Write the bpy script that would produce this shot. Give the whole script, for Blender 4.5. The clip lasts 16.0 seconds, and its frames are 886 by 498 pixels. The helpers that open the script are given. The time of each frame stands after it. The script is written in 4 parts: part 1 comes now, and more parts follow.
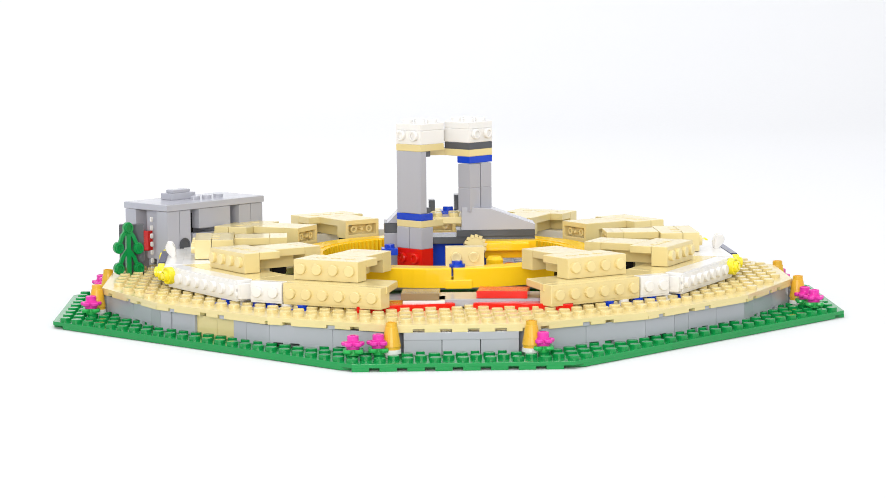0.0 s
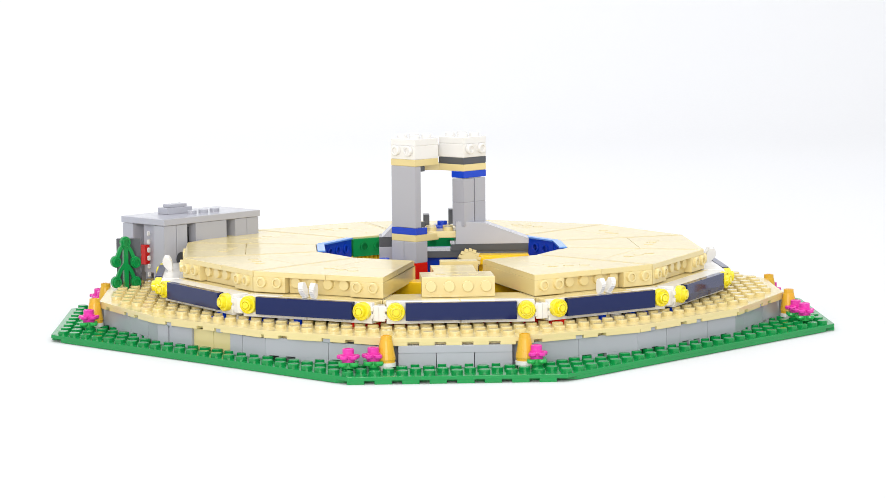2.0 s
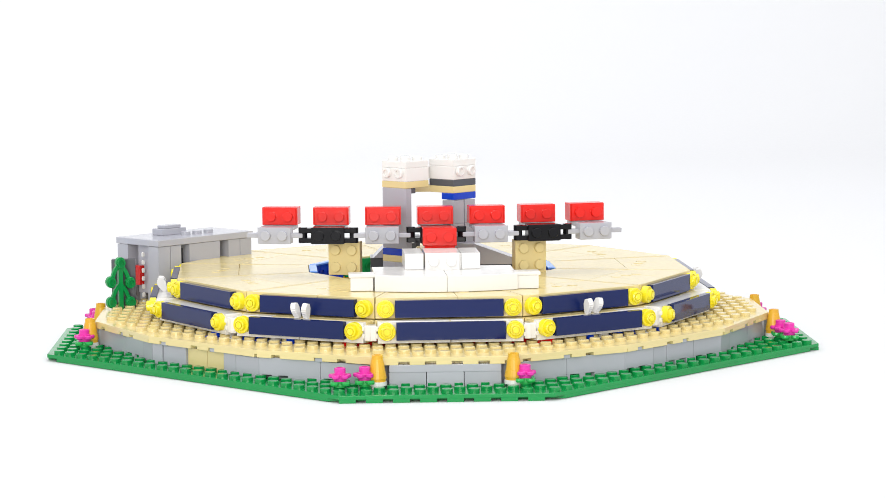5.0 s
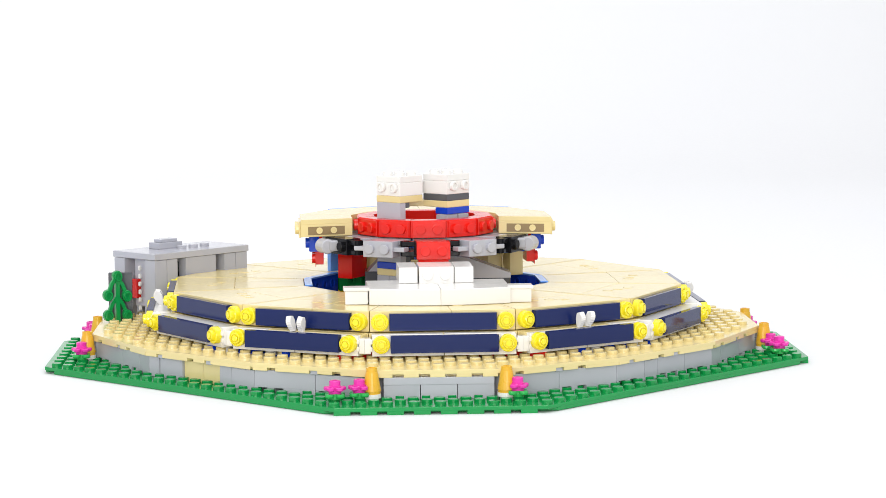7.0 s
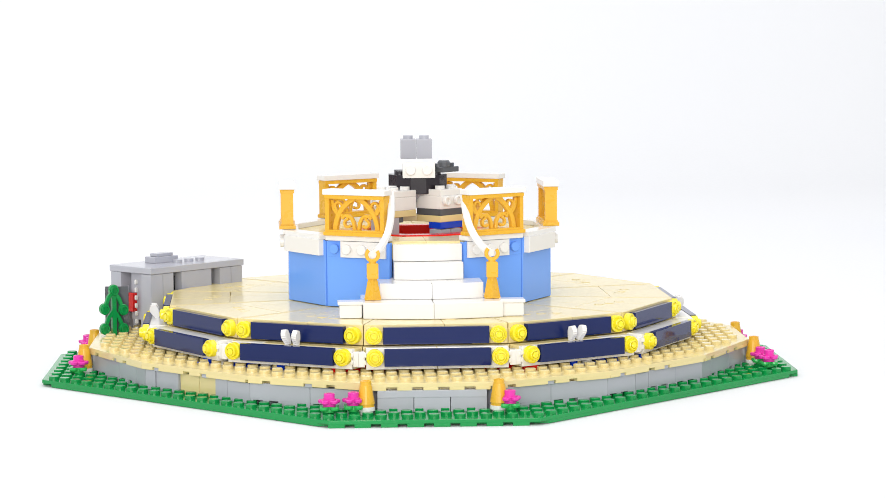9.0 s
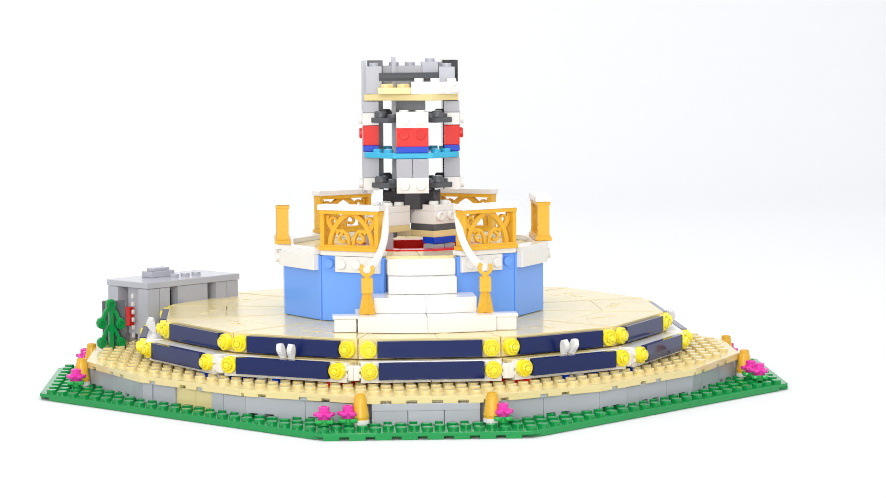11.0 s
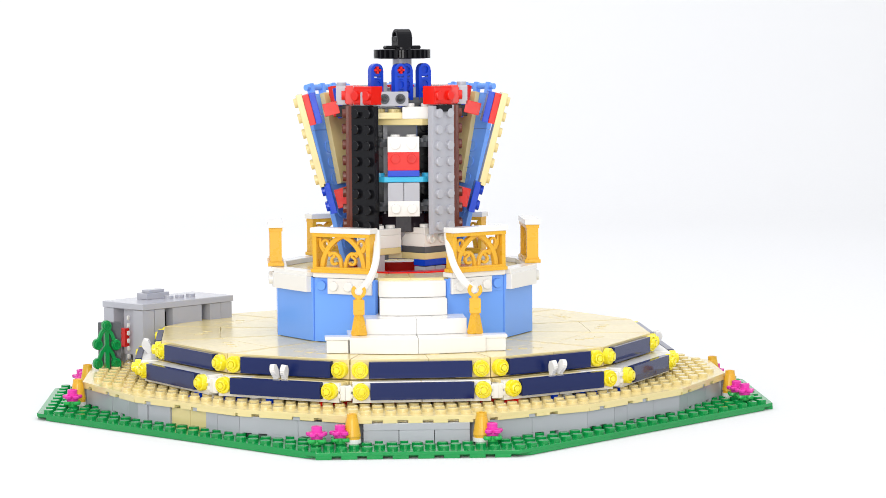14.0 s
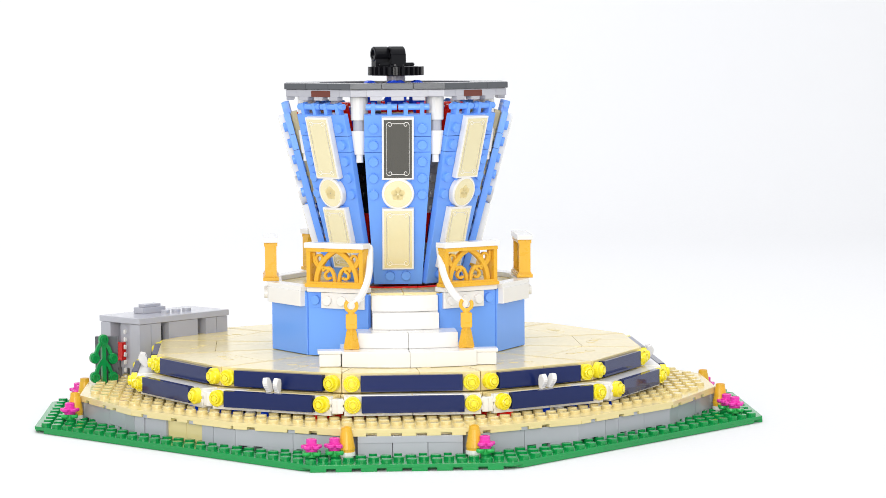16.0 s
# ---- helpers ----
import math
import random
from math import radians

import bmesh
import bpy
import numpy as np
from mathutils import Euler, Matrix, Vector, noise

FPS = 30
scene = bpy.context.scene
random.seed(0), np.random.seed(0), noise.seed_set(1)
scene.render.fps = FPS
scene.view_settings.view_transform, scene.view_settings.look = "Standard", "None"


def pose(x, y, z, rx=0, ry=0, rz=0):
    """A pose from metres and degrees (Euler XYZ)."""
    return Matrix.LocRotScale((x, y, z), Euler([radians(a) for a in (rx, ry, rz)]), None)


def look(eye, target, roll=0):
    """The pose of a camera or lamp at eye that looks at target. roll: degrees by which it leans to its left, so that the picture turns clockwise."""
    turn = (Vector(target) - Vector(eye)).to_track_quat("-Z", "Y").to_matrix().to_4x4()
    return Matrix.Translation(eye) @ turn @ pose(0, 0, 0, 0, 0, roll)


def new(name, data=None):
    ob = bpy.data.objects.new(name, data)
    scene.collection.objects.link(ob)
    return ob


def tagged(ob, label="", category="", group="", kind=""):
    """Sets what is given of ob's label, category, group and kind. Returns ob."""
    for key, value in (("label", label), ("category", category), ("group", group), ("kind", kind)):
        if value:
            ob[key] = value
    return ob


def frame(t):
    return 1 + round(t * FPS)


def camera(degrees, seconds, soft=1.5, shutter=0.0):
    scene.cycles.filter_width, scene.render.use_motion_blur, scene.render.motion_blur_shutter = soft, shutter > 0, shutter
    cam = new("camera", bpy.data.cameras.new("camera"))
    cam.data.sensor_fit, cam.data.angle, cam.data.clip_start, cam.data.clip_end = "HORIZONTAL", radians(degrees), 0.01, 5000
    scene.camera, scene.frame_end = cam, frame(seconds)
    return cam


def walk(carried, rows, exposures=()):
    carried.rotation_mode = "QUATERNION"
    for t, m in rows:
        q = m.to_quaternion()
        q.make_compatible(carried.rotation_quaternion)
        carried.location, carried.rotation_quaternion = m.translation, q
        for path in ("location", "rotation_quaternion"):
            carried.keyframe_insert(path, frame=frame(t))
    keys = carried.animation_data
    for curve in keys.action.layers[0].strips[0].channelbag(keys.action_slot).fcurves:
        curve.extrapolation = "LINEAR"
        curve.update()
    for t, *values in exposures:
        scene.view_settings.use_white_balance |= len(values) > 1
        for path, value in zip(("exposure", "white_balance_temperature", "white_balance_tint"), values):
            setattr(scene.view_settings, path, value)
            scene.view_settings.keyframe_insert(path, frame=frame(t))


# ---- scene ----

cam = camera(19.2, 16.0, soft=0.55)
PATH = [
    (0, (-0.045, -1.231, 0.172), (0.025, 0.755, -0.059), -0.5),
    (4, (-0.045, -1.255, 0.176), (0.033, 0.732, -0.036), -0.5),
    (8, (-0.046, -1.281, 0.18), (0.042, 0.708, -0.013), -0.4),
    (12, (-0.046, -1.308, 0.184), (0.05, 0.682, 0.011), -0.4),
    (16, (-0.046, -1.337, 0.188), (0.058, 0.655, 0.035), -0.4),
]
walk(cam, [(t, look(e, g, r)) for t, e, g, r in PATH])

# ---- studio light: an even white world, one big softbox above, one beside the camera ----
world = bpy.data.worlds.new("studio")
world.use_nodes = True
world.node_tree.nodes["Background"].inputs[0].default_value = (0.95, 0.97, 1.0, 1)
world.node_tree.nodes["Background"].inputs[1].default_value = 0.9
scene.world = world


def softbox(name, eye, target, w, h, power, color):
    lamp = bpy.data.lights.new(name, "AREA")
    lamp.shape, lamp.size, lamp.size_y, lamp.energy, lamp.color = "RECTANGLE", w, h, power, color
    ob = new(name, lamp)
    ob.matrix_world = look(eye, target)
    return ob


softbox("softbox_above", (0.1, -0.15, 1.5), (0, 0, 0), 1.6, 1.6, 10, (1, 0.99, 0.97))
softbox("softbox_front", (-0.25, -1.9, 0.5), (0, 0, 0.05), 1.0, 0.8, 18, (1, 0.98, 0.95))
# unseen lamp added to whiten the sweep and its reflection in the tiles
softbox("backdrop_light", (-0.8, 0.75, 1.6), (-0.8, 1.8, 0.35), 1.9, 0.5, 11, (1, 1, 1))
scene.view_settings.exposure = 0.0

# ---- materials ----
S = 0.008          # one stud
P, BR = 0.4, 1.2   # plate and brick heights, in studs


def plastic(name, color, rough=0.16, metal=0.0, clear=0.0, vary=0.05, gloss=0.35, bumpy=0.12):
    mat = bpy.data.materials.new(name)
    mat.use_nodes = True
    nt = mat.node_tree
    b = nt.nodes["Principled BSDF"]
    b.inputs["Metallic"].default_value = metal
    b.inputs["IOR"].default_value = 1.52
    b.inputs["Specular IOR Level"].default_value = gloss
    b.inputs["Transmission Weight"].default_value = clear
    geo = nt.nodes.new("ShaderNodeTexCoord")
    big = nt.nodes.new("ShaderNodeTexNoise")
    big.inputs["Scale"].default_value = 60
    fine = nt.nodes.new("ShaderNodeTexNoise")
    fine.inputs["Scale"].default_value = 350
    fine.inputs["Detail"].default_value = 3
    for n in (big, fine):
        nt.links.new(geo.outputs["Object"], n.inputs["Vector"])
    info = nt.nodes.new("ShaderNodeObjectInfo")
    hsv = nt.nodes.new("ShaderNodeHueSaturation")
    hsv.inputs["Color"].default_value = (*color, 1)
    val = nt.nodes.new("ShaderNodeMapRange")
    val.inputs["To Min"].default_value, val.inputs["To Max"].default_value = 1 - vary, 1 + vary
    nt.links.new(info.outputs["Random"], val.inputs["Value"])
    nt.links.new(val.outputs["Result"], hsv.inputs["Value"])
    nt.links.new(hsv.outputs["Color"], b.inputs["Base Color"])
    ro = nt.nodes.new("ShaderNodeMapRange")
    ro.inputs["From Min"].default_value, ro.inputs["From Max"].default_value = 0.3, 0.7
    ro.inputs["To Min"].default_value, ro.inputs["To Max"].default_value = rough * 0.85, rough * 1.2
    nt.links.new(fine.outputs["Fac"], ro.inputs["Value"])
    nt.links.new(ro.outputs["Result"], b.inputs["Roughness"])
    bump = nt.nodes.new("ShaderNodeBump")
    bump.inputs["Strength"].default_value, bump.inputs["Distance"].default_value = bumpy, 0.0006
    nt.links.new(big.outputs["Fac"], bump.inputs["Height"])
    nt.links.new(bump.outputs["Normal"], b.inputs["Normal"])
    return mat


GREEN = plastic("green_plastic", (0.006, 0.26, 0.06))
TAN = plastic("tan_plastic", (0.74, 0.61, 0.29), vary=0.03, gloss=0.5)
DTAN = plastic("dark_tan_plastic", (0.27, 0.19, 0.09))
GREY = plastic("light_grey_plastic", (0.42, 0.422, 0.465))
DGREY = plastic("dark_grey_plastic", (0.085, 0.09, 0.1))
NAVY = plastic("dark_blue_plastic", (0.006, 0.015, 0.09), rough=0.07, vary=0.02, gloss=0.28)
BLUE = plastic("blue_plastic", (0.006, 0.05, 0.52))
SKYB = plastic("medium_blue_plastic", (0.15, 0.35, 0.9), vary=0.03)
AZUR = plastic("azure_plastic", (0.04, 0.42, 0.66))
RED = plastic("red_plastic", (0.72, 0.013, 0.007))
WHITE = plastic("white_plastic", (0.78, 0.765, 0.74), vary=0.02)
BLACK = plastic("black_plastic", (0.007, 0.007, 0.009), rough=0.1, gloss=0.18)
BROWN = plastic("reddish_brown_plastic", (0.14, 0.034, 0.022))
AMBER = plastic("light_orange_plastic", (0.95, 0.59, 0.014))
GOLD = plastic("pearl_gold_plastic", (0.74, 0.41, 0.03), rough=0.28, metal=0.0, bumpy=0.0, vary=0.03)
PINK = plastic("pink_plastic", (0.7, 0.035, 0.36))
LIME = plastic("bright_green_plastic", (0.03, 0.42, 0.09))
LAMP = plastic("clear_yellow_plastic", (1.0, 0.87, 0.03), rough=0.03, clear=0.2, bumpy=0.02, gloss=0.6)
SMOKE = plastic("smoked_plastic", (0.02, 0.015, 0.02), rough=0.05)
FOIL = plastic("gold_foil", (0.88, 0.79, 0.5), rough=0.2, metal=0.7, bumpy=0.05)
# the same gold foil with a dark reflection put into its base colour
FOIL_REFLECT = plastic("gold_foil_dark_reflection", (0.13, 0.125, 0.11), rough=0.16, metal=1.0, bumpy=0.3)
PAPER = plastic("white_paper", (0.735, 0.735, 0.745), rough=0.6)


def M(x=0, y=0, z=0, rx=0, ry=0, rz=0):
    return pose(x * S, y * S, z * S, rx, ry, rz)


def spin(a):
    """A turn round the axis of the wheel, which sits a little turned on the base."""
    return pose(0, 0, 0, 0, 0, a + 1.6)


def tspin(a):
    """A turn round the axis of the tower."""
    return pose(0, 0, 0, 0, 0, a - 0.3)


# ---- mesh helpers, all lengths in studs ----
cache = {}


def to_mesh(name, bm):
    me = bpy.data.meshes.new(name)
    bmesh.ops.recalc_face_normals(bm, faces=bm.faces)
    bm.to_mesh(me)
    bm.free()
    me.transform(Matrix.Scale(S, 4))
    for p in me.polygons:
        p.use_smooth = len(p.vertices) > 40
    return me


def lathe(bm, profile, n=16, x=0, y=0, z=0, m=None):
    """A turned solid from (radius, height) pairs."""
    m = m or Matrix.Identity(4)
    rings = []
    for r, h in profile:
        rings.append([bm.verts.new(m @ Vector((x + r * math.cos(2 * math.pi * k / n), y + r * math.sin(2 * math.pi * k / n), z + h))) for k in range(n)])
    for a, b in zip(rings, rings[1:]):
        for k in range(n):
            bm.faces.new((a[k], a[(k + 1) % n], b[(k + 1) % n], b[k])).smooth = True
    bm.faces.new(rings[0][::-1])
    bm.faces.new(rings[-1])


def stud(bm, x, y, z, m=None, n=14):
    lathe(bm, ((0.3, -0.02), (0.3, 0.185), (0.275, 0.2125)), n, x, y, z, m)


def prism(bm, pts, z0, z1, bevel=0.03):
    """A flat-sided solid on a convex outline, with its top edge eased."""
    n = len(pts)
    c = sum((Vector((*p, 0)) for p in pts), Vector()) / n
    def ring(z, inset):
        out = []
        for p in pts:
            v = Vector((*p, 0))
            d = (c - v)
            v = v + d * (inset / max(d.length, 1e-6))
            out.append(bm.verts.new((v.x, v.y, z)))
        return out
    rs = [ring(z0, bevel), ring(z0 + bevel, 0), ring(z1 - bevel, 0), ring(z1, bevel)]
    for a, b in zip(rs, rs[1:]):
        for k in range(n):
            bm.faces.new((a[k], a[(k + 1) % n], b[(k + 1) % n], b[k]))
    bm.faces.new(rs[0][::-1])
    bm.faces.new(rs[-1])


def box(bm, x0, x1, y0, y1, z0, z1, bevel=0.03):
    prism(bm, [(x0, y0), (x1, y0), (x1, y1), (x0, y1)], z0, z1, bevel)


def brick_mesh(nx, ny, h, studs=True):
    key = (nx, ny, h, studs)
    if key not in cache:
        bm = bmesh.new()
        g = 0.02
        box(bm, -nx / 2 + g, nx / 2 - g, -ny / 2 + g, ny / 2 - g, 0.0, h - 0.004)
        if studs:
            for i in range(round(nx)):
                for j in range(round(ny)):
                    stud(bm, i - (round(nx) - 1) / 2, j - (round(ny) - 1) / 2, h)
        cache[key] = to_mesh("brick", bm)
    return cache[key]


def part(name, data, mat, parent, m=None, label=""):
    me = data if isinstance(data, bpy.types.Mesh) else to_mesh(name, data)
    if me.materials and me.materials[0] is not mat:
        me = cache.setdefault((me.name, mat.name), me.copy())
        me.materials.clear()
    if not me.materials:
        me.materials.append(mat)
    ob = new(name, me)
    ob.parent = parent
    ob.matrix_local = m or Matrix.Identity(4)
    if label:
        tagged(ob, label)
    return ob


def B(parent, name, nx, ny, h, mat, m=None, studs=True, label=""):
    key = (nx, ny, h, studs, mat.name)
    if key not in cache:
        me = brick_mesh(nx, ny, h, studs).copy()
        me.materials.append(mat)
        cache[key] = me
    return part(name, cache[key], mat, parent, m, label)


def front(x, y, z):
    """A piece set on a vertical face: its studs look out of the face."""
    return M(x, y, z, 90)


later = []
still = []
FIXED = ("base_plate", "grey_wall", "tan_deck", "gold_cone", "pink_flower", "grey_building", "grey_slab", "green_tree")


def thing(name, label, category, group="", m=None, t=0.0, kind=""):
    """A module of the model; t: the second at which it is set in place."""
    ob = new(name)
    ob.empty_display_size = 0.01
    ob.matrix_local = m or Matrix.Identity(4)
    tagged(ob, label, category, group, kind)
    if t > 0:
        later.append((ob, t, None))
    elif name not in FIXED + ("chain_link", "red_ring_brick", "tan_post", "curved_banister"):
        still.append(ob)
    return ob


# ---- white paper sweep ----
def sweep():
    bm = bmesh.new()
    prof = [(-2.2, 0.0), (1.2, 0.0)]
    prof += [(1.2 + 0.7 * math.sin(a), 0.7 - 0.7 * math.cos(a)) for a in (math.pi / 2 * k / 12 for k in range(1, 13))]
    prof += [(1.9, 2.0)]
    rows = [[bm.verts.new((x, y, z)) for y, z in prof] for x in (-1.7, 1.7)]
    for k in range(len(prof) - 1):
        bm.faces.new((rows[0][k], rows[1][k], rows[1][k + 1], rows[0][k + 1])).smooth = True
    me = bpy.data.meshes.new("ground")
    bm.to_mesh(me)
    bm.free()
    me.materials.append(PAPER)
    tagged(new("ground", me), "seamless white paper sweep under and behind the model", "backdrop", kind="structure")


sweep()

# ---- green base plate: a square of 40 studs with its corners cut, turned by 45 degrees ----
R2 = math.sqrt(2)
def turn45(u, v):
    return ((u - v) / R2, (u + v) / R2)


def inside(p, poly):
    for a, b in zip(poly, poly[1:] + poly[:1]):
        if (b[0] - a[0]) * (p[1] - a[1]) - (b[1] - a[1]) * (p[0] - a[0]) < 0.42 * math.hypot(b[0] - a[0], b[1] - a[1]):
            return False
    return True


WALL = [(3.3, -19.8), (10.0, -16.2), (16.2, -10.0), (19.8, -3.3)]
WALL = [(-x, y) for x, y in WALL[::-1]] + WALL
WALL = WALL + [(-x, -y) for x, y in WALL]


def clip_poly(poly, a, b):
    """The piece of a convex outline left of the line from a to b."""
    out = []
    side = lambda p: (b[0] - a[0]) * (p[1] - a[1]) - (b[1] - a[1]) * (p[0] - a[0])
    for p, q in zip(poly, poly[1:] + poly[:1]):
        sp, sq = side(p), side(q)
        if sp >= 0:
            out.append(p)
        if sp * sq < 0:
            k = sp / (sp - sq)
            out.append((p[0] + (q[0] - p[0]) * k, p[1] + (q[1] - p[1]) * k))
    return out


def edge_frame(a, b):
    """The pose in which x runs from a to b and -y looks out."""
    return M(a[0], a[1], 0, 0, 0, math.degrees(math.atan2(b[1] - a[1], b[0] - a[0]))), math.hypot(b[0] - a[0], b[1] - a[1])


def clip_corners(poly):
    """The outline set back half a stud at the cut corners of the base."""
    for su in (-1, 1):
        for sv in (-1, 1):
            a, b = (su * 31.15, 0.0), (0.0, sv * 31.15)
            poly = clip_poly(poly, *((a, b) if su * sv > 0 else (b, a)))
            if len(poly) < 3:
                return [(0, 0), (0.01, 0), (0, 0.01)]
    return poly


def base():
    teeth = []
    ob = thing("base_plate", "green eight-sided studded base plate lying on white paper", "base plate")
    cut = [(12, -20), (20, -12), (20, 12), (12, 20), (-12, 20), (-20, 12), (-20, -12), (-12, -20)]
    us = [-20, -18, -12, -4, 4, 12, 18, 20]
    vs = [-20, -12, -4, 4, 12, 20]
    for u0, u1 in zip(us, us[1:]):
        for v0, v1 in zip(vs, vs[1:]):
            pc = cut
            for a, b in (((u0, v0), (u1, v0)), ((u1, v0), (u1, v1)), ((u1, v1), (u0, v1)), ((u0, v1), (u0, v0))):
                pc = clip_poly(pc, a, b)
                if len(pc) < 3:
                    break
            if len(pc) < 3:
                continue
            bm = bmesh.new()
            flat = [turn45(*p) for p in pc]
            prism(bm, flat, 0.2, P, 0.02)
            prism(bm, [turn45(*p) for p in clip_corners(pc)], 0.03, 0.21, 0.01)
            for p, q in zip(flat, flat[1:] + flat[:1]):
                mx, my = (p[0] + q[0]) / 2, (p[1] + q[1]) / 2
                if max(abs(mx), abs(my)) > 22.6:
                    f, L = edge_frame(p, q)
                    for g in range(round(L / R2)):
                        teeth.append((f, R2 * g))
            for i in range(int(u0), int(u1)):
                for j in range(int(v0), int(v1)):
                    u, v = i + 0.5, j + 0.5
                    p = turn45(u, v)
                    if abs(u) + abs(v) < 31.6 and not inside((p[0] * 1.0, p[1] * 1.0), [(x * 1.0, y * 1.0) for x, y in WALL]):
                        stud(bm, *p, P)
            part("plate", bm, GREEN, ob)
    bm = bmesh.new()
    box(bm, -0.03, 0.86, 0.0, 0.6, 0.0, 0.21, 0.02)
    tooth = to_mesh("tooth", bm)
    tooth.materials.append(GREEN)
    for f, x in teeth:
        part("edge_tooth", tooth, GREEN, ob, f @ M(x, 0, 0))


base()


def walls():
    ob = thing("grey_wall", "low grey brick wall round the base with one tan stretch", "brick wall")
    for k, (a, b) in enumerate(zip(WALL, WALL[1:] + WALL[:1])):
        f, L = edge_frame(a, b)
        if k % 4 == 3:
            # straight front and side walls: two rows under a smooth tile
            for i in range(3):
                B(ob, "brick", 2, 1, 0.8, GREY, f @ M(L / 2 + 2 * (i - 1), 0.3, P), studs=False)
            B(ob, "tile", 6, 1, P, GREY, f @ M(L / 2, 0.28, P + 0.8), studs=False)
            continue
        cuts = {1: (0, 0.85, 2.76, 4.38, 5.94, 6.93, L), 5: (0, 2.5, 3.7, 6.2, L), 0: (0, 3.9, 6.3, L), 6: (0, 1.5, 4.6, L)}.get(k, (0, L / 2, L))
        for i, (c0, c1) in enumerate(zip(cuts, cuts[1:])):
            bm = bmesh.new()
            w = c1 - c0
            z1 = 1.6 + (0.0 if (i + k) % 3 else -0.06)
            back = 0.22 if k == 1 and i in (2, 3) else (0.08 if k == 1 and i == 1 else 0.0)
            if w > 2:
                box(bm, c0 + 0.015, c1 - 0.015, back, 1.0, P + 0.24, z1)
                x = c0 + 0.015
                for q in (0.5, 1.5, 99):
                    x1 = min(c0 + q - 0.3, c1 - 0.015)
                    box(bm, x, x1, back, 1.0, P, P + 0.245, 0.005)
                    x = x1 + 0.6
            else:
                box(bm, c0 + 0.015, c1 - 0.015, back, 1.0, P, z1)
            tan = k == 1 and i in (2, 3)
            part("brick", bm, TAN if tan else GREY, ob, f)
    return ob


low_wall = walls()
DECK_Z = 1.6


def deck():
    ob = thing("tan_deck", "tan studded plate deck resting on the grey wall", "brick deck")
    n = len(WALL)
    out = [(x * 1.012, y * 1.012) for x, y in WALL]
    for k in range(n):
        a, b = out[k], out[(k + 1) % n]
        bm = bmesh.new()
        ia, ib = (a[0] * 0.55, a[1] * 0.55), (b[0] * 0.55, b[1] * 0.55)
        prism(bm, [a, b, ib, ia], DECK_Z + 0.17, DECK_Z + P, 0.015)
        prism(bm, [(a[0] * 0.975, a[1] * 0.975), (b[0] * 0.975, b[1] * 0.975), ib, ia], DECK_Z, DECK_Z + 0.18, 0.01)
        part("plate", bm, TAN, ob)
        f, L = edge_frame(a, b)
        x = 0.02
        q = k * 5
        while x < L - 0.5:
            w = min(0.82 if k % 4 == 3 else (0.9, 2.1, 0.9, 3.2, 1.4)[q % 5], L - x - 0.02)
            bm = bmesh.new()
            box(bm, x, x + w, 0.0, 0.4, DECK_Z, DECK_Z + 0.18, 0.015)
            part("edge_tooth", bm, TAN, ob, f)
            if q % 2 and k % 4 != 3 and x + w + 0.5 < L:
                bm = bmesh.new()
                box(bm, x + w + 0.04, x + w + 0.48, 0.1, 0.5, DECK_Z - 0.06, DECK_Z + 0.165, 0.03)
                part("wall_stud", bm, GREY, low_wall, f)
            x += w + (0.6 if k % 4 == 3 else 0.52)
            q += 1
    bm = bmesh.new()
    for i in range(-21, 21):
        for j in range(-21, 21):
            p = turn45(i + 0.5, j + 0.5)
            if math.hypot(*p) > 13.5 and inside(p, out):
                stud(bm, *p, DECK_Z + P)
    tagged(part("studs", bm, TAN, ob), kind="stuff")
    # coloured plates of the works below the ring
    for x, y, z, nx, ny, mat, a in ((-2.9, -14.0, 1.95, 5.4, 2, RED, 10), (3.7, -14.0, 1.95, 5.4, 2, RED, -10), (-1.9, -13.4, 2.5, 2.1, 2, DTAN, -4), (-1.7, -13.5, 2.1, 2.3, 2, WHITE, -4),
                                    (2.6, -13.0, 2.5, 2.8, 2, RED, -8), (1.6, -12.6, 2.1, 8, 3, GREY, 0)):
        B(ob, "plate", nx, ny, P, mat, M(x, y, z, 0, 0, a), studs=False)
    for s in (-1, 1):
        for i in range(6):
            B(ob, "plate", 1, 1, P, WHITE if i in (1, 4) else BLUE, pose(0, 0, 0, 0, 0, 30 * s) @ M(s * (0.4 + 1.04 * i), -15.9 + 0.1 * i, DECK_Z + 0.04))
    # grey plates on the ground of the hub
    B(ob, "plate", 12, 4, P, GREY, M(0, -9.6, 1.6), studs=False)


deck()

# ---- gold cones and pink flowers at the corners of the wall ----
def cone(x, y):
    ob = thing("gold_cone", "gold cone on a round white plate beside the wall", "cone", "cones round the wall", M(x, y, P))
    bm = bmesh.new()
    lathe(bm, ((0.36, 0.0), (0.36, 0.18), (0.5, 0.18), (0.5, 0.4)), 20)
    part("round_plate", bm, WHITE, ob, None, "white round plate")
    bm = bmesh.new()
    lathe(bm, ((0.46, 0.4), (0.46, 0.55), (0.5, 0.56), (0.32, 1.55), (0.3, 1.58), (0.3, 1.62), (0.29, 1.8), (0.2, 1.8), (0.2, 1.7)), 22)
    part("cone", bm, GOLD, ob)


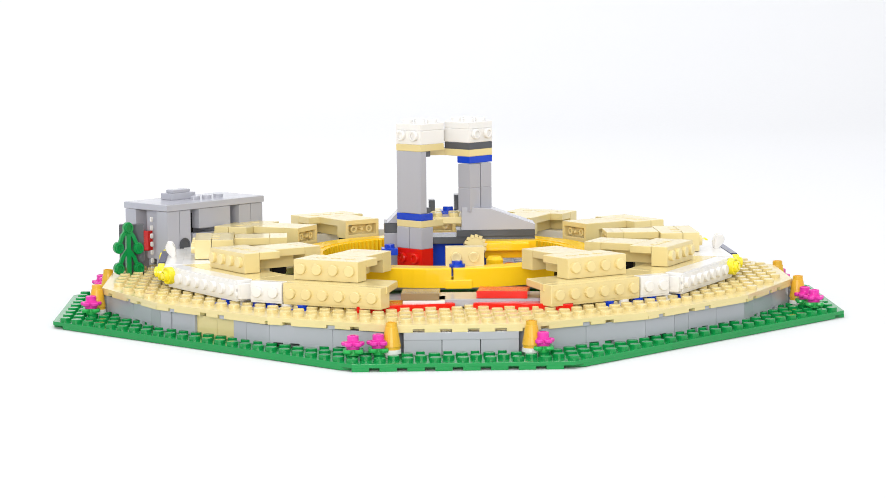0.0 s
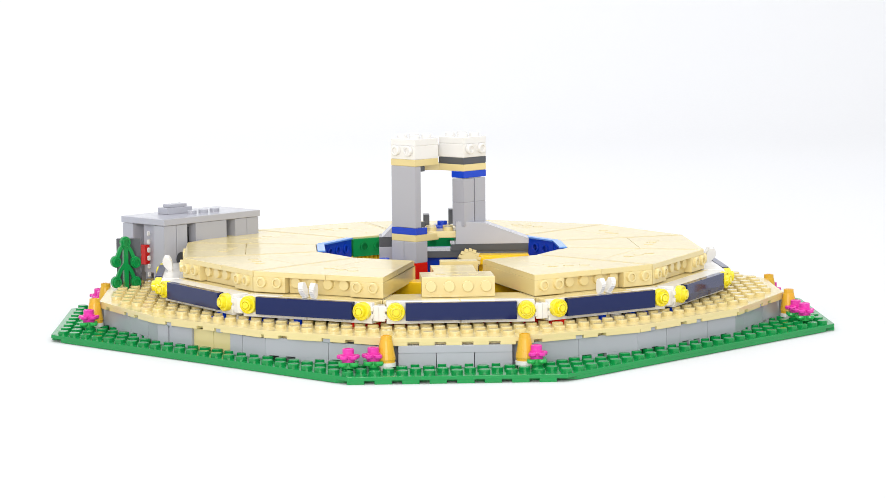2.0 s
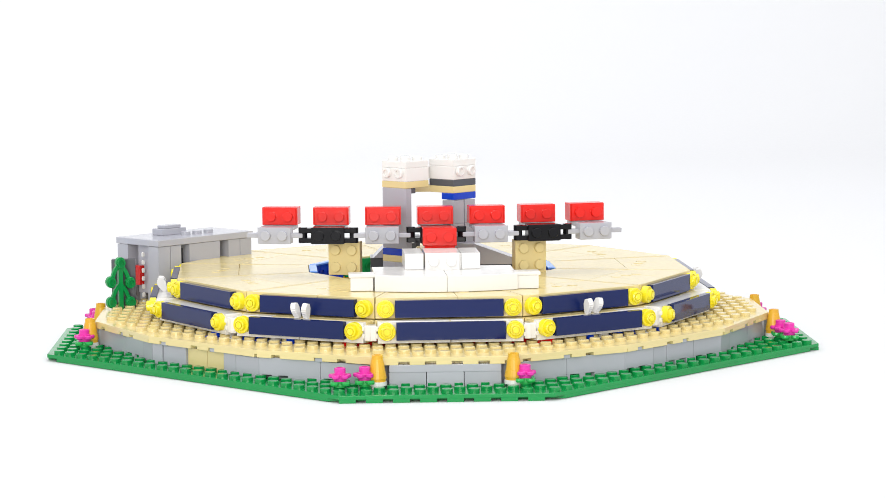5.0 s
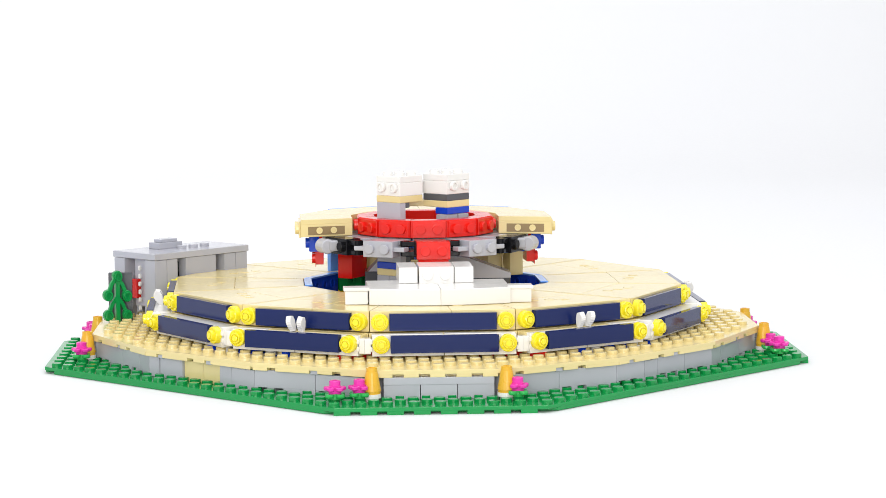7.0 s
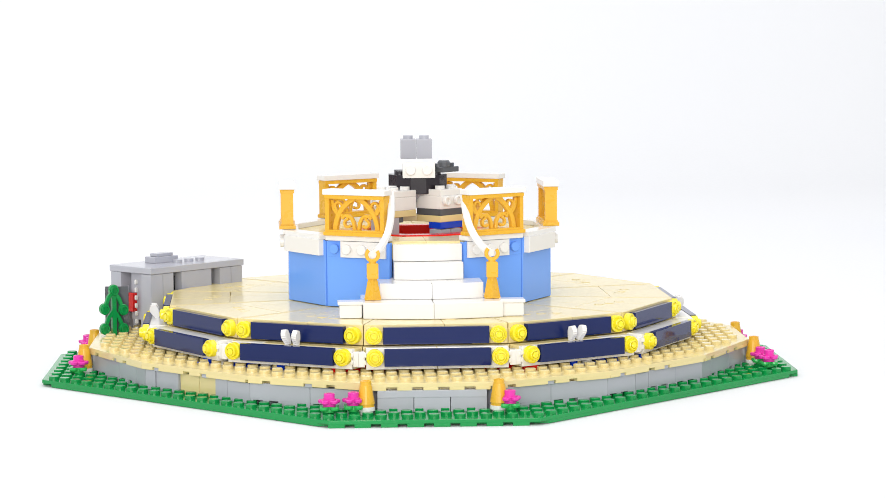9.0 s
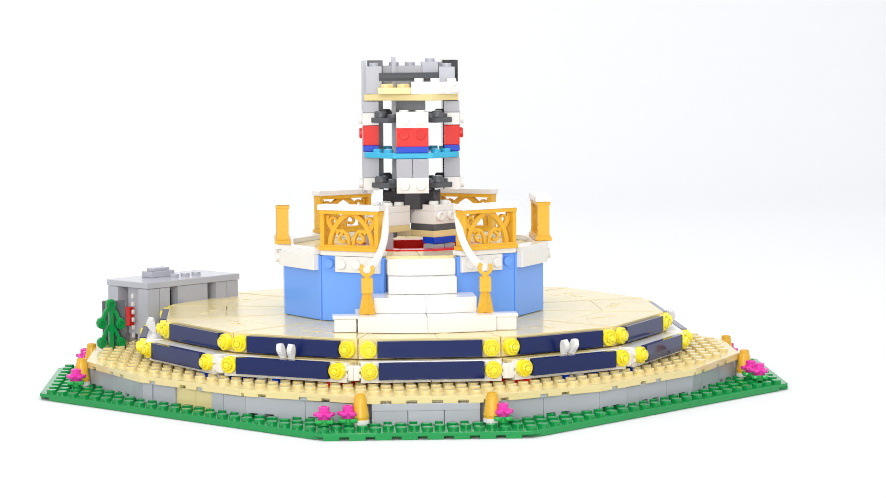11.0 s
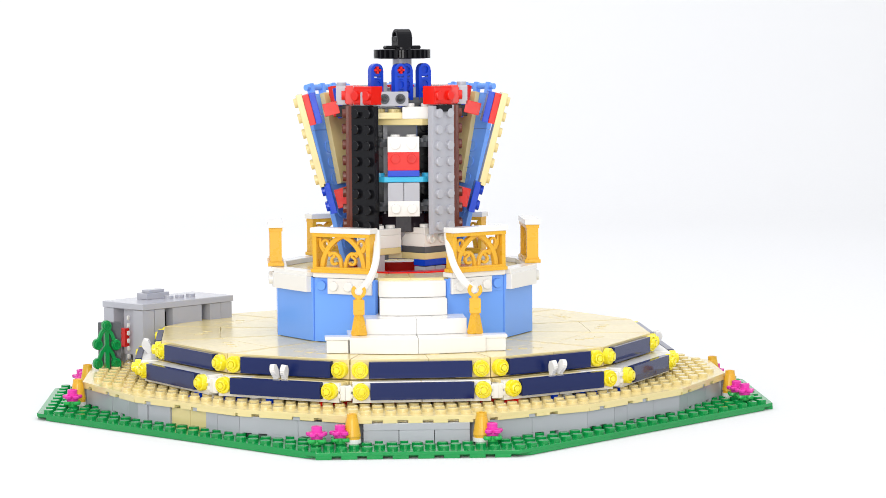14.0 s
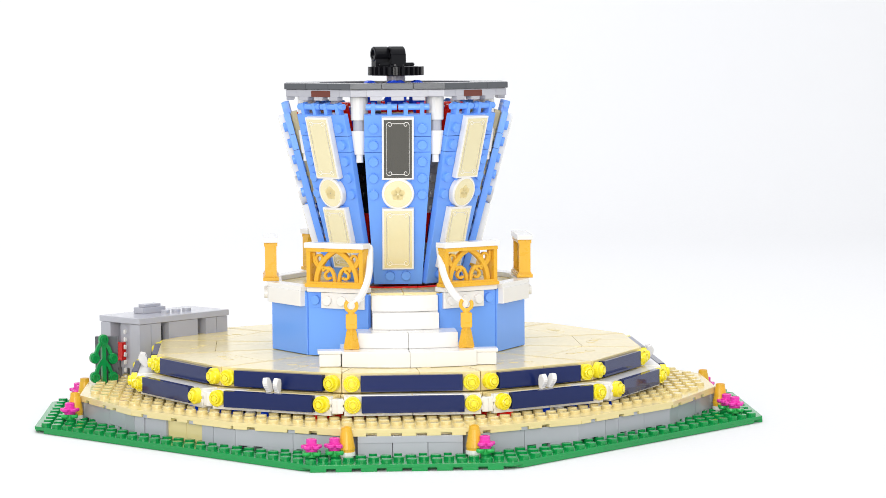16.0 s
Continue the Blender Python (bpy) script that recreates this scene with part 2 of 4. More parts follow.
def flower(x, y, s=1.0):
    ob = thing("pink_flower", "pink flower on a green round stem plate", "flower", "flowers on the base", M(x, y, P + 0.2) @ Matrix.Diagonal((1, 1, 1.12, 1)))
    bm = bmesh.new()
    for k in range(4):
        a = math.radians(45 + 90 * k)
        lathe(bm, ((0.22, 0.12), (0.25, 0.2), (0.22, 0.3)), 12, 0.4 * math.cos(a), 0.4 * math.sin(a), 0)
    lathe(bm, ((0.3, 0.0), (0.3, 0.3)), 14)
    part("stem_plate", bm, LIME, ob, None, "bright green stem plate")
    bm = bmesh.new()
    for k in range(5):
        a = math.radians(20 + 72 * k)
        lathe(bm, ((0.18, 0.44), (0.22, 0.48), (0.22, 0.58), (0.18, 0.62)), 12, 0.4 * math.cos(a), 0.42 * math.sin(a), 0)
    lathe(bm, ((0.34, 0.3), (0.36, 0.4), (0.36, 0.66), (0.3, 0.68), (0.3, 0.9), (0.26, 0.93), (0.17, 0.93), (0.17, 0.8)), 16)
    part("blossom", bm, PINK, ob)


for a in (0, 90, 180, 270):
    for s in (-1, 1):
        p = pose(0, 0, 0, 0, 0, a) @ Vector((3.62 * s, -20.3, 0))
        cone(p.x, p.y)
for p in ((-5.6, -20.9), (-4.3, -20.6), (4.2, -20.6)):
    for a in (0, 90, 180, 270):
        q = pose(0, 0, 0, 0, 0, a) @ Vector((*p, 0))
        flower(q.x, q.y)

# ---- ring of twelve: lower segments, carriers, upper wedges, panels ----
RL, RU, RI = 16.45, 15.2, 7.4     # flat distances from the axis
ZL, ZU, ZT = 2.25, 3.45, 4.62
T15 = math.tan(math.radians(15))


def wedge(r0, r1, g=0.03):
    return [(-r1 * T15 + g, -r1), (r1 * T15 - g, -r1), (r0 * T15 - g, -r0), (-r0 * T15 + g, -r0)]


def lone_light(i, s, r, z, t, group):
    ob = thing("yellow_light", "clear yellow round light on the ring", "light", group, spin(30 * i) @ front(s * 3.5, -r, z), t)
    bm = bmesh.new()
    lathe(bm, ((0.44, 0.0), (0.49, 0.02), (0.49, 0.34), (0.46, 0.38), (0.42, 0.38), (0.4, 0.33), (0.34, 0.33), (0.32, 0.38), (0.3, 0.55), (0.27, 0.58), (0.23, 0.58), (0.22, 0.5)), 24)
    lens = part("lens", bm, LAMP, ob)
    bm = bmesh.new()
    lathe(bm, ((0.18, 0.5), (0.18, 0.6), (0.15, 0.62)), 14)
    part("lens_core", bm, LAMP, lens)


def lower_segment(i):
    a = 30 * i
    ob = thing("lower_ring_segment", "cream and white ring segment lying on the tan deck", "ring segment", "lower ring segments", spin(a), 0.45 if i == 0 else 0.0)
    bm = bmesh.new()
    prism(bm, wedge(13.0, RL - 1.0), ZL + 0.3 if abs(i) != 1 else ZU - 0.42, ZU - 0.02)
    part("slab", bm, WHITE if abs(i) > 2 else TAN, ob)
    near = -1 if i > 0 else 1
    if abs(i) > 1:
        B(ob, "edge_brick", 8, 1, 1.17, WHITE, M(0, -RL + 0.52, ZL), studs=False)
        B(ob, "stud_strip", 8, 1, 0.06, WHITE, front(0, -RL + 0.04, ZL + 0.6))
    elif i == 0:
        B(ob, "edge_brick", 4, 1, 1.17, TAN, M(0, -RL + 0.9, ZL), studs=False)
        B(ob, "stud_strip", 4, 1, 0.06, TAN, front(0, -RL + 0.42, ZL + 0.6))
    else:
        for x, n, mat in ((near * 1.05, 6, TAN), (-near * 3, 2, WHITE)):
            B(ob, "edge_brick", n, 1, 1.17, mat, M(x, -RL + 0.9, ZL), studs=False)
            B(ob, "stud_strip", n, 1, 0.06, mat, front(x, -RL + 0.42, ZL + 0.6))
    if abs(i) <= 1:
        for s in (-1, 1):
            c = thing("white_band", "white ring band covering the tan edge", "band", "ring bands", spin(a), (0.62 if s < 0 else 0.68) if i == 0 else 0.35)
            B(c, "band", 4, 1.17, 0.38, WHITE, front(2 * s, -RL + 0.38, ZL + 0.585), studs=False)
            if i == 0:
                B(c, "top_tile", 4, 1, 0.2, WHITE, M(2 * s, -RL + 0.88, ZU - 0.22), studs=False)
    for s in (-1, 1):
        bm = bmesh.new()
        box(bm, 4.05, 4.38, -RL + 0.05, -RL + 0.75, ZL + 0.15, ZU - 0.2)
        box(bm, 3.98, 4.1, -RL - 0.1, -RL + 0.5, ZL + 0.3, ZL + 0.55)
        box(bm, 3.98, 4.1, -RL - 0.1, -RL + 0.5, ZU - 0.5, ZU - 0.25)
        h = thing("white_knuckle_brick", "white knuckle brick between two ring segments", "knuckle brick", "ring hinges", spin(a), {0: 0.65, 1: 0.4}.get(abs(i), 0.0))
        part("knuckle", bm, WHITE, h, M(0, 0, 0) if s > 0 else Matrix.Diagonal((-1, 1, 1, 1)))
    t1 = {0: 0.9, 1: 0.48, 2: 0.08}.get(abs(i), 0.0)
    pa = thing("dark_blue_panel", "glossy dark blue tile strip on the lower ring", "panel", "lower ring panels", spin(a), t1)
    B(pa, "tile", 6, 1, P, NAVY, front(0, -RL, ZL + 0.7), studs=False)
    for s in (-1, 1):
        tl = {0: 1.0, 1: 0.75 if s == near else 0.25, 2: 0.15 if s == near else 0.0}.get(abs(i), 0.0)
        lone_light(i, s, RL, ZL + 0.7, tl, "lower ring lights")
    if abs(i) % 2 == 1:
        for s in (-1, 1):
            tooth = thing("white_claw", "small white claw piece standing on the ring ledge", "claw", "claws on the ledge", spin(a) @ M(s * 0.26, -RL + 0.35, ZU - 0.03, 0, 8 * s, 0), {-1: 0.62, 1: 0.45}.get(i, 0.0))
            bm = bmesh.new()
            outer = [(-0.12 - 0.3 * math.sin(math.radians(150 * q / 12)) - (0.025 if q % 2 else 0.0), 0.08 + 0.8 * q / 12) for q in range(13)]
            prism(bm, [(0.14, 0.0), (0.17, 0.25), (0.12, 0.6), (-0.02, 0.84)] + outer[::-1] + [(-0.08, 0.0)], -0.15, 0.15, 0.02)
            bm.transform(Matrix(((0, 0, 1, 0), (1, 0, 0, 0), (0, 1, 0, 0), (0, 0, 0, 1))))
            part("claw", bm, WHITE, tooth)


def carrier(i):
    a = 30 * i
    ob = thing("tan_carrier", "tan brick arm with round studs facing outwards", "brick arm", "tan arms of the wheel", spin(a), 0.45 if i == 0 else 0.0)
    top = ZU + 1.12
    B(ob, "brick", 4, 1, 1.12, TAN, M(0, -RU + 0.9, ZU), studs=False)
    B(ob, "plate", 4, 1.3, 0.42, TAN, M(0, -RU + 2.05, top - 0.42), studs=False)
    B(ob, "neck", 2.4, 2.1, 0.42, TAN, M(0, -RU + 3.75, top - 0.42), studs=False)
    B(ob, "core_brick", 1.2, 3, 0.68, TAN, M(0.0, -RU + 2.9, ZU), studs=False)
    for k in range(4):
        bm = bmesh.new()
        stud(bm, 0, 0, 0, None, 18)
        part("stud", bm, TAN, ob, front(k - 1.5, -RU + 0.42, ZU + 0.6))
    # inner end: a hollow brick with two tubes and a centre pin in its slot
    y = -RU + 5.3
    bm = bmesh.new()
    box(bm, -1.2, 1.2, y - 0.5, y + 0.1, top - 1.12, top, 0.02)
    box(bm, -1.2, 1.2, y + 0.08, y + 0.5, top - 0.28, top, 0.02)
    box(bm, -1.2, 1.2, y + 0.08, y + 0.5, top - 1.12, top - 0.9, 0.02)
    for q in (-1, 1):
        box(bm, q * 1.1 - 0.1, q * 1.1 + 0.1, y + 0.08, y + 0.5, top - 0.92, top - 0.26, 0.02)
    end = part("end_brick", bm, TAN, ob)
    for q in (-0.5, 0, 0.5):
        bm = bmesh.new()
        lathe(bm, ((0.22, 0.0), (0.22, 0.3), (0.12, 0.3), (0.12, 0.1)) if q else ((0.1, 0.0), (0.1, 0.36)), 14)
        part("tube", bm, TAN, end, M(q * 1.1, y + 0.1, top - 0.58, -90))
    for k in range(3):
        bm = bmesh.new()
        lathe(bm, ((0.28, -0.02), (0.28, 0.014), (0.25, 0.018)), 14)
        part("stud_mark", bm, TAN, ob, M(-0.9 + 0.9 * k, -RU + 1.6, top))
    bm = bmesh.new()
    lathe(bm, ((0.42, -0.2), (0.48, -0.15), (0.48, 0.15), (0.42, 0.2)), 18)
    part("roller", bm, BLACK, ob, M(0.0, -RU + 3.7, ZU - 0.2, 0, 90, 0), "black roller under the arm")


WEDGE_T = {6: 0.85, 5: 0.9, 4: 0.95, 3: 1.4, 2: 1.75, 1: 1.95, 0: 2.15}
PANEL_T = {6: 2.5, 5: 2.5, 4: 2.5, 3: 2.45, 2: 2.5, 1: 2.8, 0: 3.1}


def upper_wedge(i):
    a = 30 * i
    ob = thing("upper_wedge", "glossy cream tiled wedge of the upper ring", "ring wedge", "upper ring wedges", spin(a), WEDGE_T[abs(i)])
    bm = bmesh.new()
    # frame of the wedge, open where the carrier sits
    for p in ([(-RU * T15 + 0.03, -RU), (-2.04, -RU), (-2.04, -RI), (-RI * T15 + 0.03, -RI)],):
        prism(bm, p[::1], ZU + 0.02, ZT - 0.3)
        prism(bm, [(-x, y) for x, y in p[::-1]], ZU + 0.02, ZT - 0.3)
    box(bm, -1.9, 1.9, -RI - 1.2, -RI, ZU + 0.02, ZT - 0.3)
    part("frame", bm, TAN, ob)
    # inner coloured face
    inner = {6: GREEN, 5: BLUE, 4: BLUE, 3: BLUE}.get(abs(i), TAN)
    if i == -5:
        inner = GREEN
    ib = thing("inner_brick", "coloured brick with round tubes lining the hole of the ring", "brick", "inner bricks", spin(a), max(1.15, WEDGE_T[abs(i)] + 0.05))
    B(ib, "brick", 3.6, 0.4, 1.1, inner, M(0, -RI + 0.22, ZU), studs=False)
    if abs(i) > 2:
        for q in (-1, 0, 1):
            bm = bmesh.new()
            lathe(bm, ((0.3, 0.0), (0.3, 0.06), (0.2, 0.06), (0.2, 0.0)), 14)
            part("tube", bm, inner, ib, M(q, -RI + 0.42, ZU + 0.6, -90))
        if abs(i) == 3 or abs(i) == 4:
            B(ib, "cap_tile", 3.7, 0.5, 0.1, SKYB, M(0, -RI + 0.26, ZT - 0.06), studs=False)
    # top tiles
    mid = 11.6
    for r0, r1, cuts in ((RI, mid, (-0.25,)), (mid, RU, (0.12,))):
        for s in (-1, 1):
            c = cuts[0]
            bm = bmesh.new()
            if s < 0:
                pts = [(-r1 * T15 + 0.045, -r1 + 0.02), (c * r1 * T15 - 0.012, -r1 + 0.02), (c * r0 * T15 - 0.012, -r0 - 0.012), (-r0 * T15 + 0.045, -r0 - 0.012)]
            else:
                pts = [(c * r1 * T15 + 0.012, -r1 + 0.02), (r1 * T15 - 0.045, -r1 + 0.02), (r0 * T15 - 0.045, -r0 - 0.012), (c * r0 * T15 + 0.012, -r0 - 0.012)]
            prism(bm, pts, ZT - 0.3, ZT, 0.02)
            part("tile", bm, TAN, ob)
    # a low lip at both radial edges
    for s in (-1, 1):
        bm = bmesh.new()
        pts = [(0, 0), (0.16, 0), (0.16, RU - RI - 0.3), (0, RU - RI - 0.3)]
        prism(bm, pts, ZT - 0.02, ZT + 0.012, 0.004)
        part("edge_strip", bm, TAN, ob, M(s * (RU * T15 - 0.14) - 0.08, -RU + 0.1, 0, 0, 0, s * 15))
    for k in range(3):
            bm = bmesh.new()
            lathe(bm, ((0.3, -0.02), (0.3, 0.018), (0.26, 0.022)), 14)
            part("stud", bm, TAN, ob, M(-0.2 + 0.9 * k - 0.6, -12.4 - 0.28 * k, ZT))
    pa = thing("dark_blue_panel", "glossy dark blue tile strip on the upper ring", "panel", "upper ring panels", spin(a), PANEL_T[abs(i)])
    B(pa, "tile", 6, 1, P, NAVY, front(0, -RU, ZU + 0.58), studs=False)
    for s in (-1, 1):
        lone_light(i, s, RU, ZU + 0.58, PANEL_T[abs(i)] + (0.1 if abs(i) < 2 else 0.0), "upper ring lights")
    # studs left showing until the panel covers them
    for k in range(2):
        for s in (-1, 1):
            bm = bmesh.new()
            lathe(bm, ((0.3, -0.02), (0.3, 0.185), (0.275, 0.2125), (0.19, 0.2125), (0.19, 0.1)), 16)
            part("stud", bm, TAN, ob, front(s * (2.5 + k * 0.98), -RU, ZU + 0.58))


for i in range(-5, 7):
    lower_segment(i)
    carrier(i)
    upper_wedge(i)

# ---- hub: orange ring gear and the works inside ----
def hub():
    ob = thing("ring_gear", "large orange toothed ring lying in the middle of the wheel", "ring gear")
    n = 4
    for k in range(n):
        bm = bmesh.new()
        steps = 20
        ro, ri, z0, z1 = 9.0, 7.7, 2.45, 3.55
        rows = []
        for s in range(steps + 1):
            a = math.radians(90 * k + 0.4 + 89.2 * s / steps)
            rows.append([bm.verts.new((r * math.cos(a), r * math.sin(a), z)) for r, z in ((ri, z0), (ro, z0), (ro, z1 - 0.06), (ro - 0.06, z1), (ri, z1))])
        for u, v in zip(rows, rows[1:]):
            for q in range(5):
                bm.faces.new((u[q], v[q], v[(q + 1) % 5], u[(q + 1) % 5]))
        bm.faces.new(rows[0])
        bm.faces.new(rows[-1][::-1])
        for s in range(36):
            a = math.radians(90 * k + 2.5 * s + 1.2)
            c, d = math.cos(a), math.sin(a)
            prism(bm, [((7.75) * c + 0.17 * d, 7.75 * d - 0.17 * c), (7.75 * c - 0.17 * d, 7.75 * d + 0.17 * c), (7.3 * c - 0.08 * d, 7.3 * d + 0.08 * c), (7.3 * c + 0.08 * d, 7.3 * d - 0.08 * c)], 2.5, 3.5, 0.01)
        part("ring_quarter", bm, AMBER, ob)
    bm = bmesh.new()
    box(bm, -0.75, 0.75, -9.04, -7.9, 2.4, 2.9, 0.04)
    part("joint_tongue", bm, AMBER, ob, M(0.35, 0, 0))
    bm = bmesh.new()
    lathe(bm, ((0.45, 0.0), (0.45, 0.16), (0.3, 0.18), (0.3, 0.34)), 16)
    part("joint_pin", bm, BLUE, ob, M(0.3, -8.2, 3.55), "blue round pin")
    w = thing("drive_unit", "blue and grey brick drive works in the hub", "drive unit")
    B(w, "brick", 4, 3, 2.0, BLUE, M(0.6, 0.2, 2.4), studs=False)
    B(w, "plate", 12, 12, P, GREY, M(0, 0, 1.95))
    B(w, "beam", 3, 1, 1.0, AMBER, M(3.6, -2.6, 3.4), studs=False)
    B(w, "plate", 3, 2, P, AMBER, M(3.2, -2.8, 3.9), studs=False)
    B(w, "plate", 2, 1, P, RED, M(4.0, -4.0, 2.6), studs=True)
    B(w, "plate", 1, 1, P, RED, M(6.4, -3.2, 2.9))
    B(w, "plate", 1, 1, P, BLUE, M(-3.4, -2.4, 3.6))
    B(w, "plate", 1, 1, P, BLUE, M(0.1, -7.6, 3.0))
    B(w, "brick", 2.2, 1, 1.1, TAN, M(0.75, -7.4, 3.5), studs=False)
    for s in (-1, 1):
        bm = bmesh.new()
        lathe(bm, ((0.3, 0.0), (0.3, 0.18), (0.27, 0.21), (0.18, 0.21), (0.18, 0.1)), 18)
        part("stud", bm, TAN, w, front(0.75 + 0.5 * s, -7.9, 4.05))
    bm = bmesh.new()
    for k in range(14):
        a = 2 * math.pi * k / 14
        box(bm, 0.75 * math.cos(a) - 0.13, 0.75 * math.cos(a) + 0.13, 0.75 * math.sin(a) - 0.13, 0.75 * math.sin(a) + 0.13, 0, 0.7, 0.02)
    lathe(bm, ((0.7, 0.05), (0.72, 0.1), (0.72, 0.6), (0.7, 0.65)), 20)
    part("gear", bm, TAN, w, M(1.5, -3.4, 4.1, 75, 20, 0) @ Matrix.Scale(0.75, 4))
    bm = bmesh.new()
    lathe(bm, ((0.5, 0), (0.5, 0.5), (0.35, 0.7)), 16)
    part("knob", bm, AMBER, w, M(2.6, -4.6, 3.0))


hub()


def crown(ob, f, z):
    """A white top of two bricks with open studs on one face and studs above."""
    B(ob, "brick", 2, 2, 0.8, WHITE, f @ M(0, 0, z), studs=False)
    B(ob, "plate", 2, 2, P, WHITE, f @ M(0, 0, z + 0.8), studs=True)
    for s in (-0.5, 0.5):
        bm = bmesh.new()
        lathe(bm, ((0.3, 0.0), (0.3, 0.18), (0.27, 0.21), (0.18, 0.21), (0.18, 0.1)), 18)
        part("stud", bm, WHITE, ob, f @ front(s, -1.0, z + 0.5))


def legs():
    ob = thing("brick_arch", "grey two-legged brick arch with white crowns and blue bands", "brick arch", "", M(-0.08, 0, 0.0))
    # both legs stand turned by 45 degrees, along the grid of the base
    f = M(-1.47, -1.8, 0, 0, 0, -45)
    B(ob, "brick", 2, 1, 1.2, RED, f @ M(0, -0.5, 2.75), studs=False)
    for s in (-0.5, 0.5):
        bm = bmesh.new()
        lathe(bm, ((0.3, 0.0), (0.3, 0.18), (0.27, 0.21), (0.18, 0.21), (0.18, 0.1)), 18)
        part("stud", bm, RED, ob, f @ front(s, -1, 3.4))
    for s in (-0.5, 0.5):
        B(ob, "brick", 1, 1, 1.25, GREY, f @ M(s, -0.5, 3.95), studs=False)
    B(ob, "plate", 2, 2, P, TAN, f @ M(0.0, 0, 5.2), studs=False)
    B(ob, "plate", 2, 1, P, BLUE, f @ M(0, -0.5, 5.6), studs=False)
    B(ob, "tall_brick", 1.96, 0.5, 3.6, GREY, f @ M(0, -0.74, 6.02), studs=False)
    for z in (6.02, 9.3):
        B(ob, "rib", 0.5, 0.4, 0.32, DGREY, f @ M(0.7, -0.3, z), studs=False)
    B(ob, "plate", 2, 2, P, TAN, f @ M(0, 0, 9.62), studs=False)
    crown(ob, f, 10.02)
    # second leg, set farther back
    y2 = -1.0
    f = M(1.38, -1.0, 0, 0, 0, 45)
    for k, z in enumerate((6.0, 7.4)):
        for s in (-0.5, 0.5):
            B(ob, "brick", 0.94, 0.94, 1.4, GREY, f @ M(s, -0.5, z), studs=False)
    B(ob, "plate", 2.0, 1, P, BLUE, f @ M(0, -0.5, 8.85), studs=False)
    B(ob, "plate", 2, 2, P, TAN, f @ M(0, 0, 9.25), studs=False)
    B(ob, "plate", 2, 2, P, DGREY, f @ M(0, 0, 9.65), studs=False)
    crown(ob, f, 10.05)
    B(ob, "bridge_plate", 2, 1, P, TAN, M(-0.1, -0.5, 9.25), studs=False)
    B(ob, "brick", 1.6, 1.4, 0.7, WHITE, M(-0.1, y2 + 0.9, 10.05), studs=False)
    # sloped buttress
    bm = bmesh.new()
    pts = [(0.9, 4.95), (5.2, 4.95), (5.2, 5.25), (2.6, 6.2), (0.9, 6.3)]
    prism(bm, pts, -1.0, 1.0)
    part("slope", bm, GREY, ob, M(0, y2 - 0.2, 0, 90))
    B(ob, "plate", 4.6, 2, P, DGREY, M(2.9, y2 - 0.2, 4.55), studs=False)
    B(ob, "plate", 6, 2, P, DGREY, M(2.2, y2 - 0.1, 4.15), studs=False)
    B(ob, "brick", 2, 2, 2.2, GREY, M(-2.6, y2 + 2.0, 2.4), studs=False)
    B(ob, "brick", 2, 2, 0.6, DGREY, M(-2.6, y2 + 2.0, 4.6), studs=False)
    bm = bmesh.new()
    prism(bm, [(-3.4, 5.2), (-1.6, 5.2), (-1.6, 6.4), (-2.2, 6.4)], -1, 1)
    part("slope", bm, GREY, ob, M(0, y2 + 1.9, 0, 90))
    B(ob, "plate", 2, 2, P, TAN, M(0.0, -0.9, 5.3))
    B(ob, "plate", 1, 1, P, BLUE, M(0.2, 0.2, 5.5))
    B(ob, "brick", 0.4, 1, 0.7, DGREY, M(-0.75, 0.6, 5.8), studs=False)
    B(ob, "brick", 0.4, 1, 0.9, DGREY, M(0.75, 0.6, 5.9), studs=False)


legs()


# ---- stairs ----
def curved_step(ob, half, y0, y1, z0, z1, bow, split=True):
    n = 8
    for s in ((-1, 1) if split else (0,)):
        bm = bmesh.new()
        if s == 0:
            xs = [-half + 2 * half * k / (2 * n) for k in range(2 * n + 1)]
        elif s < 0:
            xs = [-half + half * k / n for k in range(n + 1)]
            xs[-1] -= 0.012
        else:
            xs = [half * k / n for k in range(n + 1)]
            xs[0] += 0.012
        pts = [(x, y0 + bow * (x / half) ** 2) for x in xs] + [(xs[-1], y1), (xs[0], y1)]
        prism(bm, pts, z0, z1, 0.03)
        part("step", bm, WHITE, ob)


st = thing("lower_step", "wide curved white step at the foot of the stairs", "step", "stairs", spin(0) @ M(0.06, 0, 0), 3.15)
curved_step(st, 4.0, -13.1, -8.2, ZT + 0.02, 5.56, 0.7)
for s in (-1, 1):
    wg = thing("white_wing", "white block with a flat tile beside the stairs", "block", "wings of the stairs", spin(0) @ M(s * 4.65, -11.6, ZT), 2.3)
    B(wg, "block", 1.3, 1, 0.75, WHITE, M(0, 0, 0.02), studs=False)
    B(wg, "tile", 1.5, 1.1, 0.2, WHITE, M(0, 0, 0.78), studs=False)
bk = thing("stair_core", "white bricks carrying the stairs", "bricks", "", spin(0), 2.35)
B(bk, "base_brick", 4, 3, 0.93, WHITE, M(0, -8.7, ZT + 0.01), studs=False)
for x, w in ((-1.6, 1.1), (0.05, 2.05), (1.62, 1.1)):
    B(bk, "brick", w, 3, 0.92, WHITE, M(x, -8.6, 5.57), studs=False)
B(bk, "stud_plate", 2, 2, 0.05, WHITE, front(0.0, -10.18, 5.55))
